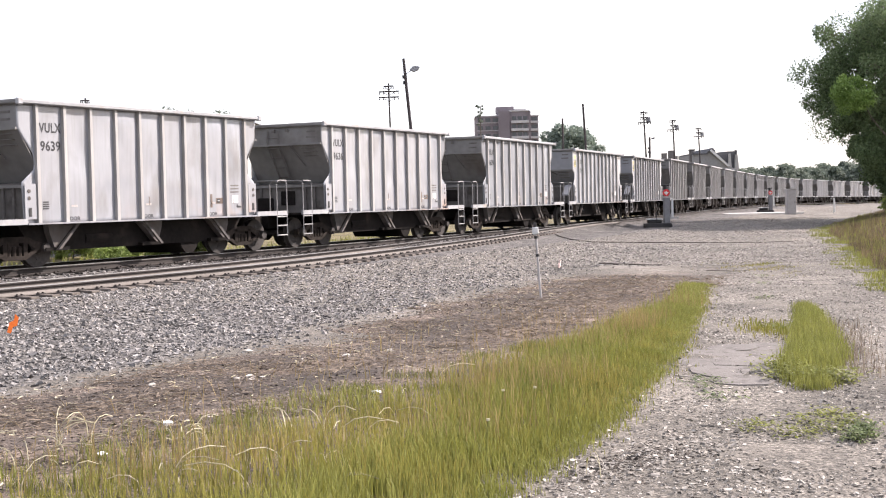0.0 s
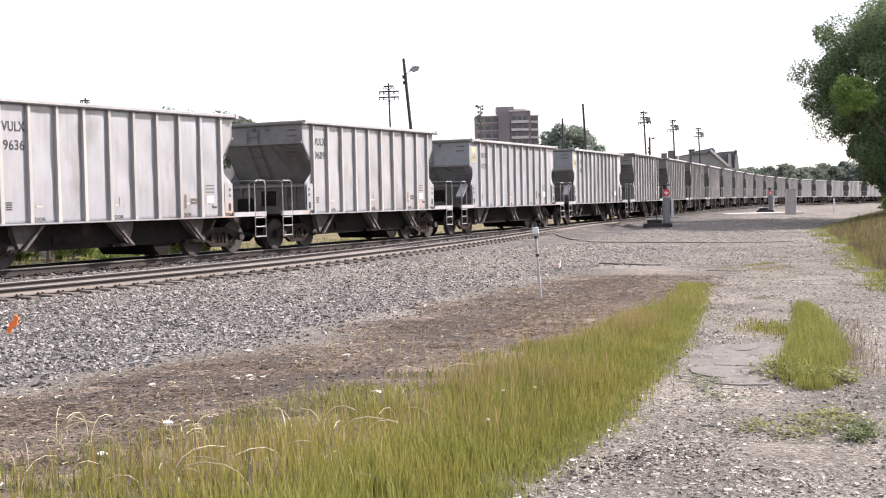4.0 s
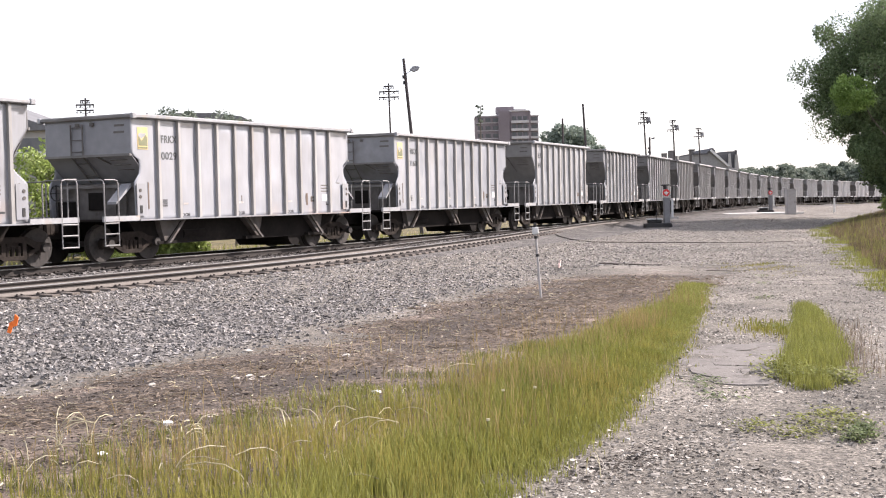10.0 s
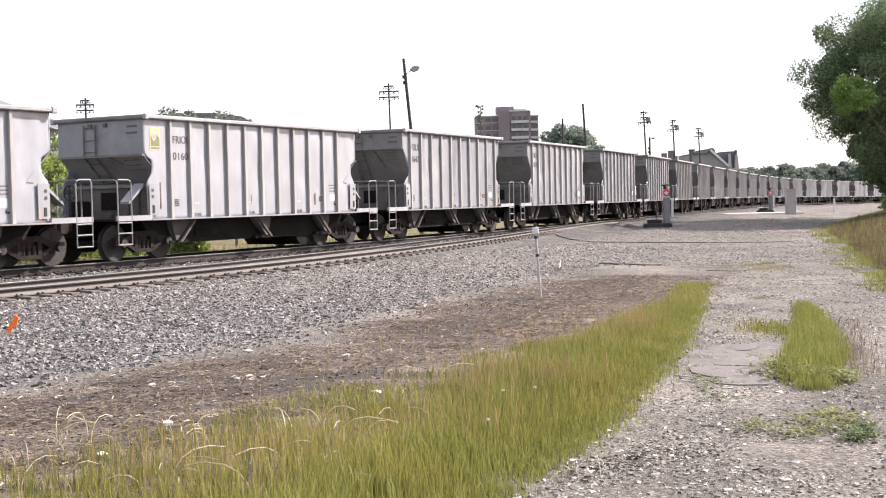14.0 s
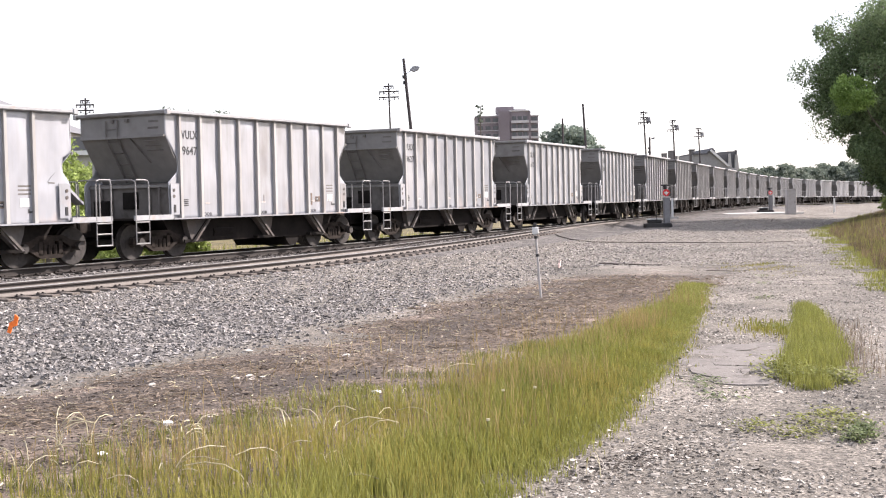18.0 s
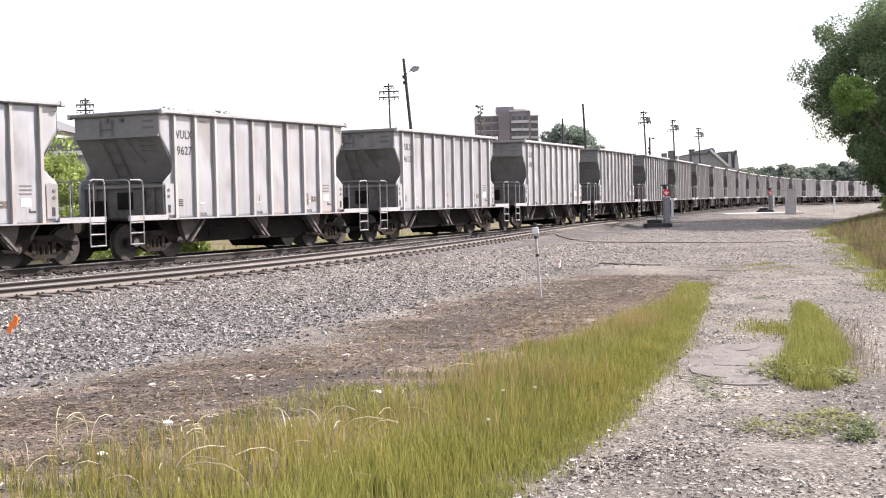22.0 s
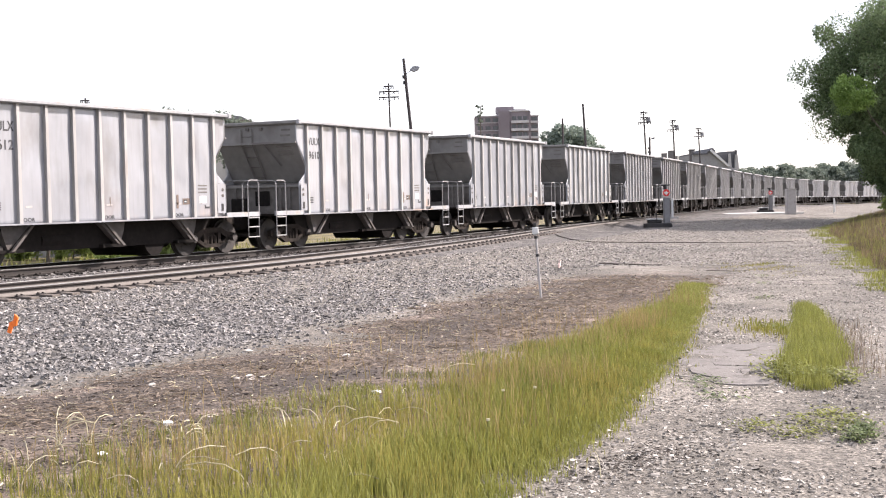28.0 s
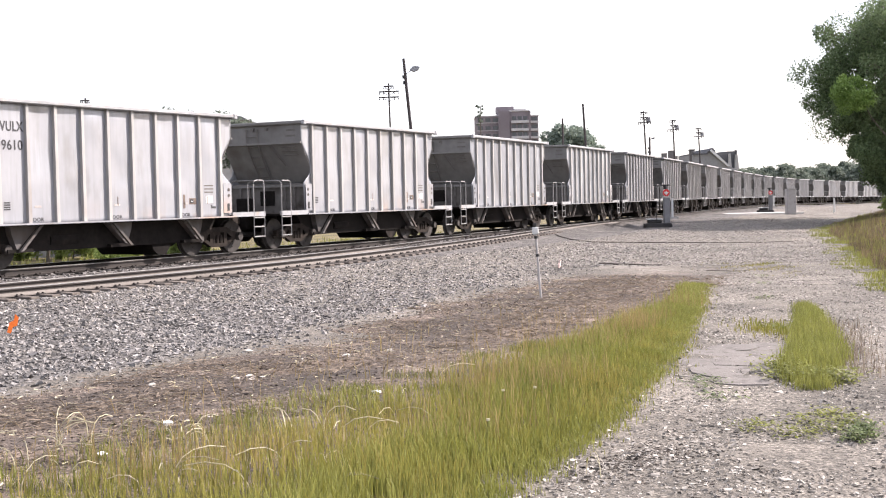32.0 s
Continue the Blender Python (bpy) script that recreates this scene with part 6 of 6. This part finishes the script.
def hall():
    t = thing("low_hall", "long grey low-pitched hall roof behind trees", "building", pose(-18.5, 95, -1.3))
    part("wall", one_box(-3.9, 3.9, 0, 14, 0, 8.9), STUCCO, t)
    bm = bmesh.new()
    prism(bm, [(-4.1, 8.9), (4.1, 8.9), (3.6, 9.2), (1.6, 9.5), (-1.2, 9.55), (-3.7, 9.3)], -0.3, 14.3)
    part("roof", bm, ROOF, t, "low curved grey roof")
    part("vent", tube(bmesh.new(), [(-4.0, 2, 9.0), (-4.0, 2, 9.75)], 0.12, 8), METAL, t)


shed()
garage()
hall()

# ---- line-side equipment ----
def height_at(x, y):
    return float(ground_at(np.array([x]), np.array([y]))[0][0])


def switch_stand(x, y):
    t = thing("switch_stand", "grey switch stand with a red and white round target", "switch stand", pose(x, y, height_at(x, y)))
    part("base", one_box(-1.2, 0.2, -0.5, 0.5, -0.08, 0.22, bevel=0.03), DARK, t, "dark timber base")
    part("machine", one_box(-1.05, -0.3, -0.28, 0.28, 0.22, 0.42, bevel=0.05), DARK, t)
    part("machine_lid", one_box(-1.1, -0.28, -0.30, 0.30, 0.42, 0.47, bevel=0.01), WHITE, t, "pale lid")
    part("mast", one_box(-0.17, 0.17, -0.15, 0.15, 0.22, 1.60, bevel=0.03), MAST, t, "dark grey metal case")
    part("mast_cap", one_box(-0.2, 0.2, -0.18, 0.18, 1.60, 1.66), GREYBOX, t)
    part("side_post", one_box(0.24, 0.36, -0.05, 0.05, 0.5, 1.55, bevel=0.01), WHITE, t, "white post")
    part("bracket", one_box(0.1, 0.62, -0.06, 0.06, 0.45, 0.55), GREYBOX, t)
    tg = part("target", disc(bmesh.new(), (-0.05, -0.2, 1.86), "y", 0.19, 0.03, 18), RED, t, "round red target")
    bm = bmesh.new()
    prism(bm, [(-0.17, 1.90), (-0.08, 1.90), (-0.08, 1.95), (-0.02, 1.95), (-0.02, 1.90), (0.07, 1.90), (0.07, 1.85), (-0.05, 1.74), (-0.17, 1.85)], -0.225, -0.218)
    part("target_mark", bm, WHITE, tg, "white arrow shape on the target")
    part("lamp_cap", disc(bmesh.new(), (-0.08, 0, 2.15), "z", 0.10, 0.2, 8), DARK, t)
    part("lamp_stem", tube(bmesh.new(), [(-0.06, -0.1, 1.6), (-0.06, -0.1, 2.1)], 0.03, 6), DARK, t)
    part("lamp_arms", one_box(-0.3, 0.2, -0.05, 0.05, 2.24, 2.31, bevel=0.02), DARK, t)
    part("lever", tube(bmesh.new(), [(-0.6, -0.3, 0.3), (-0.62, -0.3, 0.85)], 0.025, 5), DARK, t)


switch_stand(12.15, 68.0)
switch_stand(31.1, 119.0)


def relay_case():
    x, y = 29.4, 106.0
    z = height_at(x, y)
    t = thing("relay_case", "tall grey metal relay case beside a concrete slab", "relay case", pose(x, y, z))
    part("cabinet", one_box(-0.38, 0.38, -0.4, 0.4, 0, 2.15, bevel=0.03), GREYBOX, t)
    part("door", one_box(-0.33, 0.33, -0.42, -0.40, 0.15, 2.05), GREYBOX, t)
    part("cap", one_box(-0.42, 0.42, -0.45, 0.45, 2.15, 2.2), GREYBOX, t)
    part("door_handle", one_box(0.22, 0.26, -0.45, -0.42, 1.0, 1.2), DARK, t)
    sl = thing("concrete_slab", "pale concrete crossing slab beside the tracks", "slab", pose(27.9, 110.5, height_at(27.9, 110.5), 0, 0, 8))
    part("slab", one_box(-3.4, 3.4, -1.6, 1.6, -0.3, 0.08, bevel=0.02), CONCRETE, sl)
    p = thing("marker_post", "thin pale post beside the far track", "post", pose(36.5, 117, height_at(36.5, 117)))
    part("rod", tube(bmesh.new(), [(0, 0, -0.05), (0, 0, 1.3)], 0.08, 8), WHITE, p)


relay_case()

# marker post in the soil, with its dark head and bands
mp = thing("marker_post", "thin white marker post standing in gravel", "post", pose(1.83, 23.7, height_at(1.83, 23.7), 0, -3.6, 0))
part("rod", tube(bmesh.new(), [(0, 0, -0.05), (0, 0, 1.30)], 0.023, 8), GREYBOX, mp)
part("head", one_box(-0.06, 0.06, -0.03, 0.03, 1.20, 1.34, bevel=0.015), WHITE, mp, "pale head")
part("cap", one_box(-0.03, 0.03, -0.03, 0.03, 1.34, 1.42, bevel=0.01), DARK, mp, "dark cap")
for z in (0.78, 1.12):
    part("band", tube(bmesh.new(), [(0, 0, z), (0, 0, z + 0.05)], 0.036, 8), DARK, mp)


def ribbon(x, y, h, turn, cloth, label):
    t = thing("survey_flag", label, "flag", pose(x, y, height_at(x, y), 0, 0, turn))
    part("wire", tube(bmesh.new(), [(0, 0, -0.05), (0.02, 0, h)], 0.006, 4), METAL, t)
    bm = bmesh.new()
    prism(bm, [(-0.09, h - 0.24), (-0.04, h - 0.26), (-0.01, h - 0.17), (0.05, h - 0.15), (0.08, h - 0.03), (0.03, h + 0.02), (0.01, h - 0.07), (-0.05, h - 0.1)], -0.02, 0.02)
    return part("ribbon", bm, cloth, t, "crumpled ribbon")


flag_cloth = ribbon(-6.3, 18.3, 0.32, 10, ORANGE, "small orange survey flag on a wire")
ribbon(3.05, 33.0, 0.18, 70, PINK, "small faded pink survey flag on a wire")

# ---- litter in the soil ----
def scrap(name, label, x, y, size, seed, material=None):
    r = random.Random(seed)
    bm = bmesh.new()
    bmesh.ops.create_icosphere(bm, subdivisions=2, radius=size)
    for v in bm.verts:
        v.co = Vector((v.co.x * 1.3, v.co.y, v.co.z * 0.55)) * r.uniform(0.65, 1.25)
    ob = part(name, bm, material or LITTER)
    ob.matrix_basis = pose(x, y, height_at(x, y) + size * 0.25, 0, 0, r.uniform(0, 360))
    tagged(ob, label, "litter" if "paper" in name else "stone")


scrap("crumpled_paper", "crumpled white paper on dry soil", -2.44, 10.89, 0.04, 1)
scrap("crumpled_paper", "crumpled white paper beside grass", -0.69, 12.31, 0.045, 2)
scrap("crumpled_paper", "torn white paper on dry soil", -2.63, 9.47, 0.04, 3)
for k, (x, y, s) in enumerate(((-2.25, 13.45, 0.035), (-2.12, 13.55, 0.045), (-1.98, 13.48, 0.03), (-2.08, 13.38, 0.03))):
    scrap("pale_rock", "pale pinkish broken rock on dry soil", x, y, s, 30 + k, ROADSTONE)
for k, (x, y, s) in enumerate(((-1.2, 15.2, 0.045), (-3.1, 13.2, 0.04), (-2.5, 15.8, 0.05), (-0.7, 15.9, 0.04), (0.9, 9.0, 0.035))):
    scrap("pale_rock", "pale loose rock on the ground", x, y, s, 10 + k, ROADSTONE)

motions()
